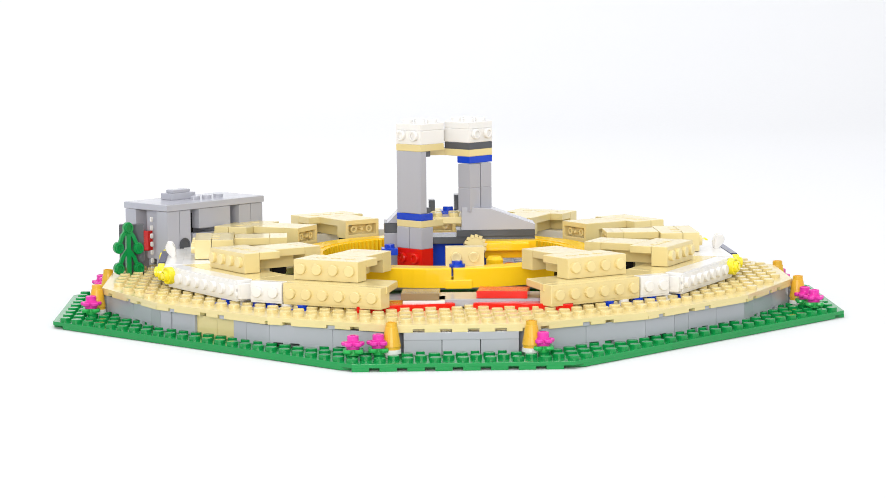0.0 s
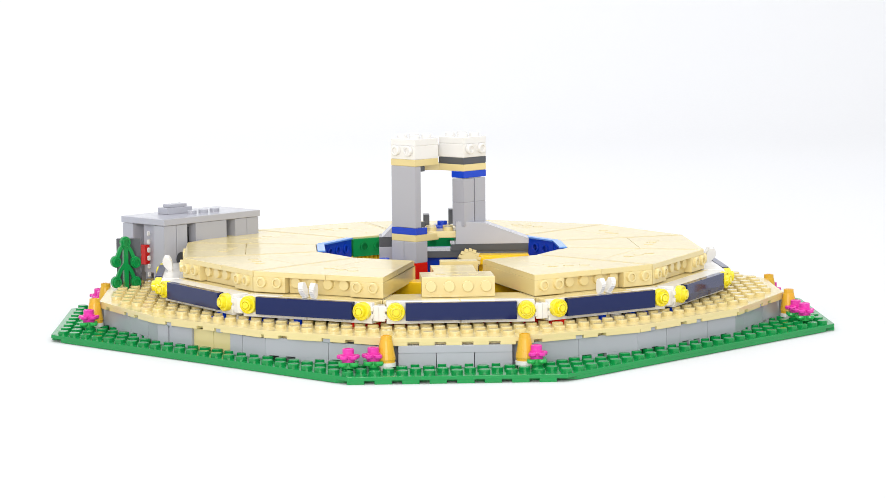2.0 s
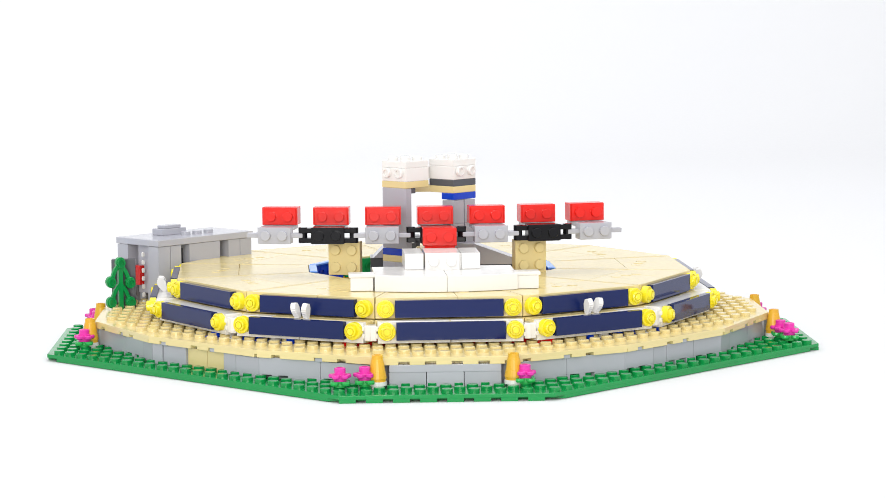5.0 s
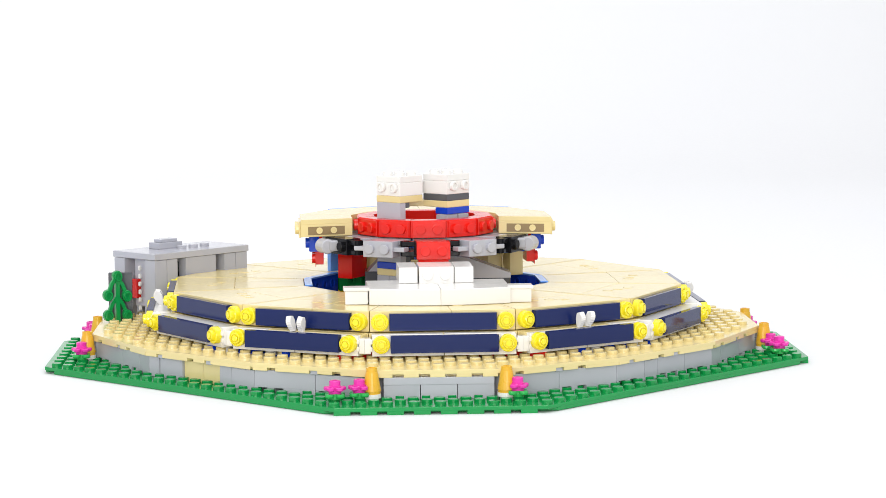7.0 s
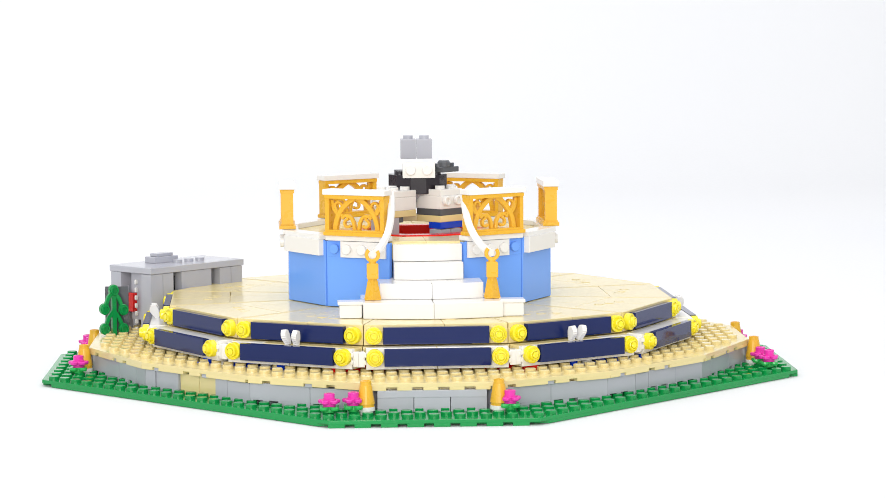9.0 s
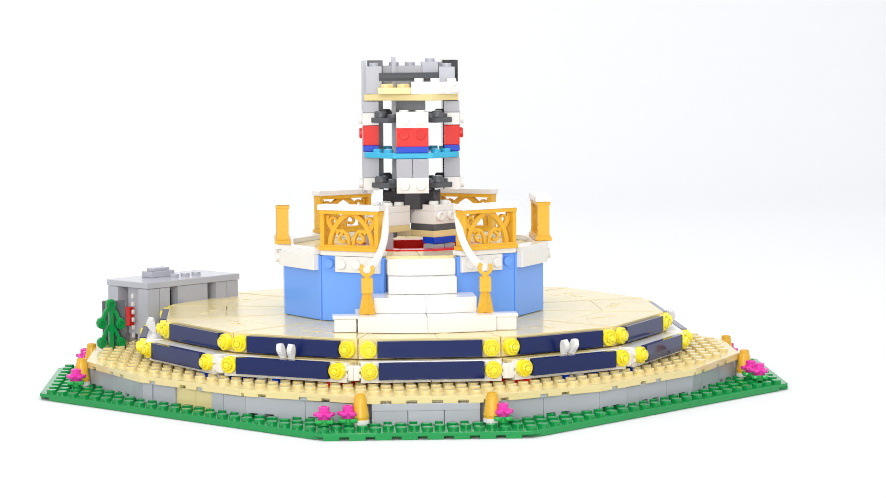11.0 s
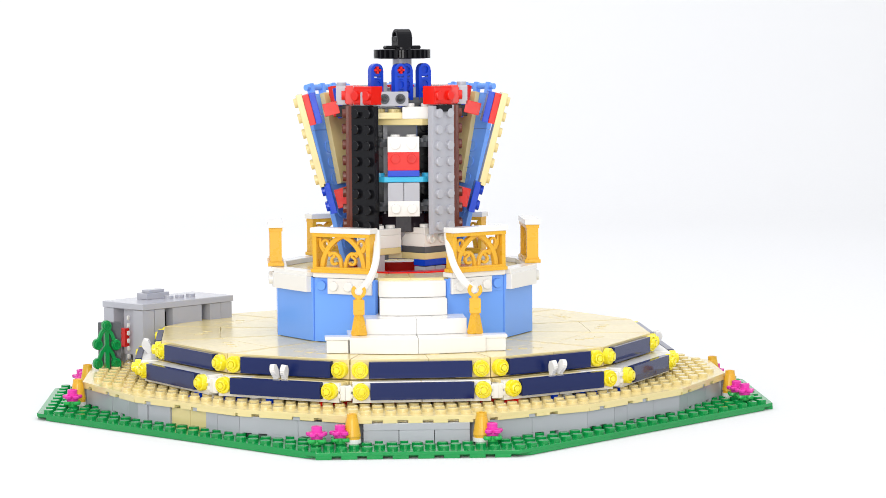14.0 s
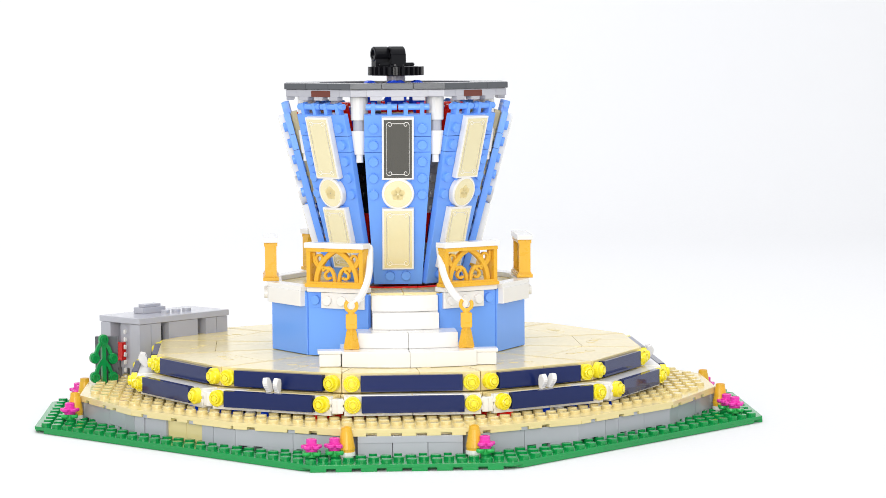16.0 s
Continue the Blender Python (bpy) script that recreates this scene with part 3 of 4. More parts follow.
for s in (-1, 1):
    fb = thing("white_foot_brick", "white brick with two hollow studs beside the stair core", "brick", "foot bricks", spin(0) @ M(s * 3.15, -10.6, ZT + 0.02), 3.0)
    B(fb, "brick", 2.2, 1, 0.72, WHITE, None, studs=False)
    for q in (-0.5, 0.5):
        bm = bmesh.new()
        lathe(bm, ((0.3, 0.0), (0.3, 0.18), (0.27, 0.21), (0.18, 0.21), (0.18, 0.02)), 16)
        part("stud", bm, WHITE, fb, front(q, -0.5, 0.38))
rb = thing("red_brick", "red brick with two round studs facing out", "brick", "", spin(0), 2.35)
B(rb, "brick", 2, 1, 1.05, RED, M(0.1, -6.2, 6.55), studs=False)
B(rb, "stud_plate", 2, 1, 0.1, RED, front(0.1, -6.68, 7.08))
B(rb, "brick", 1.8, 1, 1.9, RED, M(0.1, -6.2, 4.65), studs=False)
st = thing("second_step", "curved white step of the stairs", "step", "stairs", spin(0) @ M(0.08, 0, 0), 7.6)
curved_step(st, 3.0, -11.3, -8.4, 5.57, 6.48, 0.5)
for z0, z1, y0, t, nm in ((6.5, 7.48, -9.3, 7.8, "third_step"), (7.5, 8.46, -8.3, 7.9, "top_step")):
    st = thing(nm, "curved white step of the stairs", "step", "stairs", spin(0) @ M(0.05, 0, 0), t)
    curved_step(st, 2.02, y0 - 0.15, -6.5, z0, z1, 0.42, False)

# ---- chain of links that closes into a ring, with red bricks on it ----
links = []
LINK_R, RING_R, RED_R, LINK_Z, LINK_W = 5.55, 6.2, 4.05, 6.6, 2.95


def link(j):
    mat = BLACK if j % 2 == 0 else GREY
    a = 30 * j
    ob = thing("chain_link", "brick link with two round studs facing outwards", "chain link", "links of the ring", spin(a) @ M(0, -LINK_R, LINK_Z))
    B(ob, "brick", 1.9, 1, 0.98, mat, M(0, 0.5, 0), studs=False)
    B(ob, "stud_plate", 2, 1, 0.08, mat, front(0, 0.02, 0.5))
    for s in (-1, 1):
        bm = bmesh.new()
        lo, hi = min(s * 0.9, s * 1.66), max(s * 0.9, s * 1.66)
        for z0, z1 in (((0.06, 0.34), (0.64, 0.92)) if j % 2 == 0 else ((0.36, 0.62),)):
            box(bm, lo, hi, 0.12, 0.72, z0, z1)
        if j % 2 == 0:
            lathe(bm, ((0.26, 0.05), (0.26, 0.95)), 12, s * 1.5, 0.42, 0)
        part("hinge", bm, mat, ob)
    B(ob, "wing_plate", 1.96, 1.5, 0.24, GREY, M(0, 1.7, 0.72), studs=False)
    t = {0: 3.35, 1: 3.45, -1: 3.45, -2: 3.74, 2: 3.95, -3: 3.9, 3: 4.3}.get(j, 5.65)
    links.append((j, ob, t, None))
    red = thing("red_ring_brick", "red brick of the ring with two round studs facing outwards", "brick", "red bricks of the ring", spin(a) @ M(0, -LINK_R + 1.15, LINK_Z + 1.0))
    B(red, "brick", 2.15, 1, 1.05, RED, M(0, 0.5, 0), studs=False)
    B(red, "stud_plate", 2, 1, 0.08, RED, front(0, 0.02, 0.5))
    links.append((j, red, {0: 3.5, -1: 3.64, -2: 4.1, 2: 4.1, -3: 4.2, 3: 4.3, 1: 4.2}.get(j, 5.7), M(0, 1.15, 1.0)))
    if abs(j) == 2:
        post = thing("tan_post", "tan brick post with round studs under the chain", "post", "tan posts", spin(a) @ M(0, -LINK_R, LINK_Z))
        B(post, "brick", 1.6, 1, 1.9, TAN, M(0, 0.9, -1.92), studs=False)
        B(post, "stud_plate", 2, 2, 0.08, TAN, front(0, 0.42, -1.0))
        links.append((4 if j > 0 else -5, post, 4.1, M(0, 0, 0)))


for j in range(-5, 7):
    link(j)

# ---- podium walls and tops ----
RP = 8.0
TOP = 8.6
for j in range(12):
    i = j if j <= 6 else j - 12
    a = 30 * i
    if i != 0:
        t = {1: 7.58, 2: 7.48, 3: 7.32, 4: 7.25, 5: 6.1, 6: 5.9}[abs(i)]
        ob = thing("blue_podium_wall", "medium blue smooth wall panel of the podium", "wall panel", "podium walls", spin(a), t)
        B(ob, "panel", 4.2, 3.92, P, SKYB, front(0, -RP + 0.4, ZT + 1.97), studs=False)
        B(ob, "stud_strip", 4, 1, 0.14, SKYB, front(0, -RP + 0.1, TOP - 0.5))
        if abs(i) < 4:
            B(ob, "brick", 3.0, 1, 0.9, BLUE, M(0, -RP + 1.0, 6.3), studs=False)
    t = {0: 7.7, 1: 7.3, 2: 7.1, 3: 6.9, 4: 6.75, 5: 6.05, 6: 5.85}[abs(i)]
    ob = thing("podium_top", "tan and cream tiled top wedge of the podium", "top wedge", "podium tops", spin(a), t)
    bm = bmesh.new()
    prism(bm, wedge(4.45, RP - 0.42, 0.02), TOP - 1.05, TOP - 0.3)
    part("frame", bm, TAN, ob)
    for s in (-1, 1):
        m = pose(0, 0, 0, 0, 0, 15 * s) @ M(0, -(4.45 + RP) / 2 * 1.01, TOP - 0.68)
        # thin dark sheet on the closed side, its colour imitating a shaded recess
        bm = bmesh.new()
        box(bm, -0.004, 0.016, -1.1, 1.2, -0.26, 0.24, 0.003)
        slot = part("slot", bm, DTAN, ob, m, "dark tan strip painted as the shade of a recess")
        for q in (-0.4, 0.5):
            bm = bmesh.new()
            lathe(bm, ((0.2, -0.02), (0.2, 0.06), (0.1, 0.06), (0.1, 0.02)), 12)
            part("pin", bm, TAN, slot, M(0, q, 0, 0, 90 * s, 0))
    B(ob, "stud_strip", 3, 1, 0.12, TAN, front(0, -RP + 0.43, TOP - 0.65))
    for s in (-1, 1):
        bm = bmesh.new()
        w = wedge(4.45, RP - 0.42, 0.02)
        pts = [w[0], (-0.012, w[0][1]), (-0.012, w[3][1]), w[3]]
        if s > 0:
            pts = [(-x, y) for x, y in pts[::-1]]
        prism(bm, pts, TOP - 0.3, TOP, 0.02)
        part("tile", bm, TAN, ob)
    if abs(i) == 4:
        ob = thing("support_post", "coloured brick post under the podium", "post", "podium posts", spin(a), t)
        B(ob, "brick", 2, 1, TOP - 1.05 - ZT, RED if i < 0 else TAN, M(0, -5.0 if i < 0 else -6.2, ZT), studs=False)


def curl(bm, pts, w=0.09, y0=-0.2, y1=0.2):
    """A flat bar bent along points of the lattice plane, with eased edges."""
    v = [Vector(p) for p in pts]
    rows = []
    e = min(0.3 * w, 0.03)
    for k, p in enumerate(v):
        d = (v[min(k + 1, len(v) - 1)] - v[max(k - 1, 0)]).normalized()
        n = Vector((-d.y, d.x))
        ring = []
        for o, yy in ((w, y0 + e), (w, y1 - e), (w - e, y1), (e - w, y1), (-w, y1 - e), (-w, y0 + e), (e - w, y0), (w - e, y0)):
            q = p + n * o
            ring.append(bm.verts.new((q.x, yy, q.y)))
        rows.append(ring)
    for a, b in zip(rows, rows[1:]):
        for k in range(8):
            bm.faces.new((a[k], a[(k + 1) % 8], b[(k + 1) % 8], b[k]))
    bm.faces.new(rows[0])
    bm.faces.new(rows[-1][::-1])


for s in (-1, 1):
    for a, t in ((30, 7.3), (90, 6.4 if s > 0 else 6.7)):
        ob = thing("blue_bracket", "blue bracket brick with one round stud", "bracket", "blue brackets", spin(s * a), t)
        r = 7.1 if a == 30 else 6.75
        B(ob, "brick", 1.7, 0.6, 1.0, BLUE, M(0, -r, LINK_Z - 0.05), studs=False)
        B(ob, "stud_plate", 1, 1, 0.05, BLUE, front(-0.3 * s, -r - 0.27, LINK_Z + 0.45))
        B(ob, "arm", 0.8, 1.6, 0.6, GREY, M(0, -6.0, LINK_Z + 0.1), studs=False)

for s in (-1, 1):
    ob = thing("grey_hinge_arm", "light grey hinge arm with a round end under the podium", "hinge arm", "hinge arms", spin(s * 66), 6.65)
    bm = bmesh.new()
    box(bm, -0.7, 0.7, -6.7, -4.9, LINK_Z + 0.2, LINK_Z + 0.85, 0.1)
    lathe(bm, ((0.38, -0.5), (0.44, -0.44), (0.44, 0.44), (0.38, 0.5)), 16, 0, 0, 0, Matrix.Translation((0, -6.75, LINK_Z + 0.48)) @ Matrix.Rotation(math.pi / 2, 4, "Y"))
    part("arm", bm, GREY, ob)
    ob = thing("red_hanger", "red and blue plates hanging under the podium top", "hanger", "hangers", spin(s * 92), 6.7)
    B(ob, "plate", 1.8, 0.5, 1.75, RED, M(0, -6.4, 5.75), studs=False)
    B(ob, "stud_plate", 2, 2, 0.04, RED, front(0, -6.63, 6.6))
    B(ob, "blue_plate", 1.2, 0.4, 1.1, BLUE, M(0, -5.92, 6.35), studs=False)

# ---- gold figures with white curved banisters ----
def banister(s):
    ob = thing("gold_post", "gold baluster figure with a raised clip on the step", "baluster", "gold posts of the stairs", spin(0) @ M(0.12 + 3.45 * s, -11.0, 5.57), 7.4)
    bm = bmesh.new()
    prism(bm, [(-0.45, -0.35), (0.45, -0.35), (0.45, 0.35), (-0.45, 0.35)], 0, 0.08, 0.02)
    lathe(bm, ((0.5, 0.05), (0.47, 0.12), (0.3, 1.05), (0.26, 1.15), (0.26, 1.22)), 4)
    part("foot", bm, GOLD, ob, M(0, 0, 0))
    bm = bmesh.new()
    box(bm, -0.33, 0.33, -0.25, 0.25, 1.2, 2.1, 0.05)
    lathe(bm, ((0.22, 2.05), (0.2, 2.35)), 12)
    curl(bm, [(0.34 * math.cos(math.radians(b)), 2.6 + 0.34 * math.sin(math.radians(b))) for b in range(-232, 53, 15)], 0.1, -0.18, 0.18)
    part("arm", bm, GOLD, ob)
    rail = thing("curved_banister", "white curved banister arm held in a gold clip", "banister", "banisters", spin(0) @ M(0.12 + 3.45 * s, -11.0, 8.2))
    bm = bmesh.new()
    prev = None
    n = 12
    for k in range(n + 1):
        q = k / n
        # an arm that sweeps up and back towards the rail
        x, y, z = -0.0 + s * (-0.1 - 1.2 * q - 0.35 * math.sin(q * math.pi)), 3.9 * q, 3.1 * q ** 1.35
        w = 0.2
        c = [bm.verts.new((x + w * math.cos(b) * 1.1, y, z + w * math.sin(b) * 1.3)) for b in (math.pi * 2 * m / 8 for m in range(8))]
        if prev:
            for m in range(8):
                bm.faces.new((prev[m], prev[(m + 1) % 8], c[(m + 1) % 8], c[m])).smooth = True
        else:
            bm.faces.new(c[::-1])
        prev = c
    bm.faces.new(prev)
    part("arm", bm, WHITE, rail)
    return rail


RAILS = [(s, banister(s)) for s in (-1, 1)]

# ---- white trims and gold lattice railings ----
def trim(i):
    a = 30 * i
    ob = thing("white_trim", "white trim strip along the top edge of the podium", "trim", "podium trims", spin(a), 8.35)
    if abs(i) % 2 == 0:
        B(ob, "tile", 3.9, 1, P, WHITE, front(0, -RP + 0.0, TOP - 0.45), studs=False)
    else:
        B(ob, "plate", 3.0, 1.0, 0.24, WHITE, front(-0.45 if i > 0 else 0.45, -RP - 0.05, TOP - 0.5))
    B(ob, "rail_tile", 4.0, 1, 0.3, WHITE, M(0, -RP + 0.15, TOP + 0.01), studs=False)


def railing(i):
    a = 30 * i
    t = {1: 8.65, 3: 8.6, 5: 8.5}[abs(i)]
    ob = thing("gold_railing", "gold lattice railing with a white cap on the podium", "railing", "railings", spin(a) @ M(0, -RP - 0.05, TOP + 0.32), t)
    bm = bmesh.new()
    box(bm, -2.0, 2.0, -0.5, 0.5, 0.0, 0.22)
    box(bm, -1.92, 1.92, -0.42, 0.42, 0.2, 0.34)
    box(bm, -1.95, 1.95, -0.42, 0.42, 2.18, 2.4)
    for s in (-1, 1):
        box(bm, s * 1.82 - 0.13, s * 1.82 + 0.13, -0.36, 0.36, 0.3, 2.2)
    part("frame", bm, GOLD, ob)
    bm = bmesh.new()
    arc = lambda cx, cz, r, d0, d1, n=16: [(cx + r * math.cos(math.radians(d0 + (d1 - d0) * k / n)), cz + r * math.sin(math.radians(d0 + (d1 - d0) * k / n))) for k in range(n + 1)]
    for s in (-1, 1):
        side = lambda pts: [(s * x, z) for x, z in pts]
        curl(bm, side(arc(-0.78, 0.2, 2.2, 2, 68)), 0.15, -0.17, 0.17)
        curl(bm, side([(0.98, 1.0), (0.8, 1.16), (0.55, 1.18), (0.34, 1.02), (0.2, 0.75), (0.14, 0.32)]), 0.1, -0.13, 0.13)
        curl(bm, side([(0.62, 1.12)] + arc(0.6, 0.72, 0.22, 90, -150)), 0.075, -0.12, 0.12)
        curl(bm, side([(0.86, 1.2), (1.1, 1.2), (1.36, 1.32), (1.54, 1.58), (1.6, 2.1)]), 0.1, -0.13, 0.13)
        curl(bm, side([(1.14, 1.22), (1.3, 1.46)] + arc(1.2, 1.74, 0.22, -30, 190)), 0.075, -0.12, 0.12)
    part("lattice", bm, GOLD, ob)
    cap = thing("railing_cap", "white smooth cap tile on a gold railing", "cap", "railing caps", spin(a) @ M(0, -RP - 0.05, TOP + 2.73), 8.85)
    B(cap, "tile", 4.15, 1, 0.32, WHITE, None, studs=False)


for i in range(-5, 7):
    if i != 0:
        trim(i)
for i in (-5, -3, -1, 1, 3, 5):
    railing(i)

# ---- core of the tower ----
def core():
    ob = thing("core_collar", "smoked dark round collar on the arch", "collar", "", None, 8.55)
    bm = bmesh.new()
    pts = [(1.85 * math.cos(2 * math.pi * k / 12 + 0.26), 1.85 * math.sin(2 * math.pi * k / 12 + 0.26)) for k in range(12)]
    prism(bm, pts, 10.95, 12.1)
    part("collar", bm, SMOKE, ob)
    for k in range(6):
        q = tspin(60 * k) @ Vector((0, -1.3, 0))
        bm = bmesh.new()
        stud(bm, q.x, q.y, 12.1)
        part("stud", bm, SMOKE, ob)
    bm = bmesh.new()
    lathe(bm, ((0.9, 10.4), (1.35, 10.95)), 12)
    part("foot", bm, GREY, ob)
    words = "stack of white, grey, blue and red bricks in the tower core"
    for k in range(8):
        a = 45 * k
        if k % 2 == 0:
            c = thing("core_stack", words, "brick stack", "core stacks", tspin(a), 9.0 if k == 0 else 9.2 + 0.02 * k)
            B(c, "brick", 2, 1, 0.78, WHITE, M(0, -2.5, 12.1), studs=False)
            B(c, "stud_plate", 2, 1, 0.05, WHITE, front(0, -2.99, 12.5))
            up = thing("core_stack", words, "brick stack", "core stacks", tspin(a), {4: 8.95, 2: 9.1, 6: 9.1, 0: 9.35}[k])
            for s in (-0.5, 0.5):
                B(up, "brick", 1, 1, 1.23, GREY, M(s, -2.5, 12.89), studs=k != 0)
            up = thing("core_stack", words, "brick stack", "core stacks", tspin(a), 9.9 + 0.05 * k)
            B(up, "plate", 2, 1, 0.38, BLUE, M(0, -2.5, 14.5), studs=False)
            B(up, "brick", 2, 1, 1.22, RED, M(0, -2.5, 14.88), studs=False)
            for s in (-0.5, 0.5):
                bm = bmesh.new()
                lathe(bm, ((0.3, 0.0), (0.3, 0.18), (0.27, 0.21), (0.18, 0.21), (0.18, 0.02)), 16)
                part("stud", bm, RED, up, front(s, -3.0, 15.6))
            B(up, "brick", 2, 1, 0.76, WHITE, M(0, -2.5, 16.12))
            B(up, "stud_plate", 2, 1, 0.05, WHITE, front(0, -2.99, 16.5))
            if k:
                B(up, "brick", 2, 1, 0.7, GREY, M(0, -2.5, 16.9), studs=False)
        else:
            for z, t in ((12.3, 9.0 + 0.02 * k), (16.3, 10.1)):
                c = thing("corner_bracket", "dark grey bracket between the core stacks", "bracket", "core brackets", tspin(a), t)
                B(c, "plate", 1.5, 1.2, 0.32, DGREY, M(0, -2.2, z))
                bm = bmesh.new()
                lathe(bm, ((0.36, 0.0), (0.4, 0.05), (0.4, 0.3), (0.3, 0.42)), 12)
                part("clip", bm, DGREY, c, M(-0.25, -2.45, z + 0.3))
    ob = thing("azure_plate", "azure eight-sided plate in the tower core", "plate", "", None, 9.8)
    bm = bmesh.new()
    pts = [(3.15 * math.cos(math.radians(22.5 + 45 * k)), 3.15 * math.sin(math.radians(22.5 + 45 * k))) for k in range(8)]
    prism(bm, pts, 14.14, 14.48)
    for k in range(4):
        for s in (-0.45, 0.45):
            q = tspin(45 + 90 * k) @ Vector((s, -2.5, 0))
            stud(bm, q.x, q.y, 14.48)
    part("plate", bm, AZUR, ob)
    ob = thing("tower_core", "tall grey and black panels behind the tower core", "panels", "", None, 10.4)
    B(ob, "panel", 1.0, 2, 8.0, BLACK, M(2.45, 0.8, 12.1), studs=False)
    B(ob, "panel", 0.35, 1.2, 8.2, GREY, M(-2.9, -0.2, 11.9), studs=False)
    B(ob, "panel", 1.0, 2, 8.0, DGREY, M(-2.2, 0.9, 12.1), studs=False)
    B(ob, "panel", 0.3, 1, 8.2, GREY, M(-1.05, 0.4, 12.1), studs=False)
    ob = thing("panel_frame", "dark grey and black studded panels inside the tower", "panels", "", tspin(0), 12.75)
    B(ob, "panel", 1, 6, P, DGREY, front(-1.5, 1.6, 14.9))
    B(ob, "panel", 1, 6, P, BLACK, front(1.5, 1.6, 14.9))
    B(ob, "back_brick", 2, 1, 6, GREY, M(0, 1.9, 11.9), studs=False)
    ob = thing("plate_stack", "tan and white plate head of the tower core", "plate stack", "", None, 10.8)
    bm = bmesh.new()
    prism(bm, [(-2.9, -1.0), (1.2, -2.3), (2.9, -1.2), (2.9, 2.4), (-2.9, 2.4)], 17.65, 18.05)
    part("plate", bm, TAN, ob)
    B(ob, "plate", 2, 2, P, TAN, M(-0.9, -1.0, 18.05))
    B(ob, "plate", 2, 1, P, TAN, M(-1.1, -1.65, 18.06))
    B(ob, "plate", 3, 2, 0.75, WHITE, M(1.45, -1.1, 18.05))
    for s in (0.4, 1.2):
        bm = bmesh.new()
        lathe(bm, ((0.3, 0.0), (0.3, 0.18), (0.27, 0.21), (0.18, 0.21), (0.18, 0.02)), 16)
        part("stud", bm, WHITE, ob, front(1.45 + s, -2.08, 18.42))
    B(ob, "brick", 5.4, 2, 1.7, GREY, M(0, 1.2, 18.05))
    B(ob, "brick", 1, 2, 1.7, GREY, M(-2.3, -0.2, 18.05))
    B(ob, "brick", 1, 1, 0.9, GREY, M(2.2, -0.8, 18.8))
    B(ob, "brick", 1, 1, 1.2, GREY, M(1.2, 0.0, 18.8))
    bm = bmesh.new()
    box(bm, -1.9, 1.9, -0.25, 0.25, -0.09, 0.09, 0.02)
    box(bm, -1.9, 1.9, -0.09, 0.09, -0.25, 0.25, 0.02)
    part("axle", bm, DGREY, ob, M(-0.1, -1.0, 19.1, 0, 0, 5))
    ob = thing("grey_beam", "light grey beam with round holes on the tower head", "beam", "", M(-1.2, -1.9, 18.85, 0, 0, 6), 12.75)
    bm = bmesh.new()
    box(bm, -1.5, 1.5, -0.5, 0.5, 0, 0.9, 0.06)
    part("beam", bm, GREY, ob)
    for s in (-1, 0, 1):
        # dark grey rings on the closed face imitate the shade inside open holes
        bm = bmesh.new()
        lathe(bm, ((0.32, 0), (0.32, 0.03), (0.22, 0.03), (0.2, -0.2)), 16)
        part("hole", bm, DGREY, ob, front(s, -0.5, 0.45))


core()


def liftarm(x, y, z, t, a=0):
    ob = thing("blue_liftarm", "blue lift arm with round holes standing on the axle", "lift arm", "lift arms", M(x, y, z, 0, 0, 24 + a), t)
    bm = bmesh.new()
    # a rounded bar of two cheeks with rungs between the holes
    for s in (-1, 1):
        box(bm, s * 0.32 - 0.1, s * 0.32 + 0.1, -0.25, 0.25, 0.42, 2.33, 0.03)
    for h in (0.78, 1.12, 1.78):
        box(bm, -0.4, 0.4, -0.24, 0.24, h - 0.09, h + 0.09, 0.03)
    for h in (0.42, 2.33):
        lathe(bm, ((0.38, -0.26), (0.42, -0.22), (0.42, 0.22), (0.38, 0.26), (0.24, 0.26), (0.24, 0.1)), 18, 0, 0, 0, Matrix.Translation((0, 0, h)) @ Matrix.Rotation(math.pi / 2, 4, "X"))
    lathe(bm, ((0.36, -0.24), (0.36, 0.24), (0.24, 0.24), (0.24, 0.1)), 16, 0, 0, 0, Matrix.Translation((0, 0, 1.42)) @ Matrix.Rotation(math.pi / 2, 4, "X"))
    part("arm", bm, BLUE, ob)


for x, y, t in ((0.2, -1.0, 11.4), (-1.65, -1.0, 11.5), (-0.2, -1.6, 12.15), (1.35, -0.6, 12.35)):
    liftarm(x, y, 18.75, t)


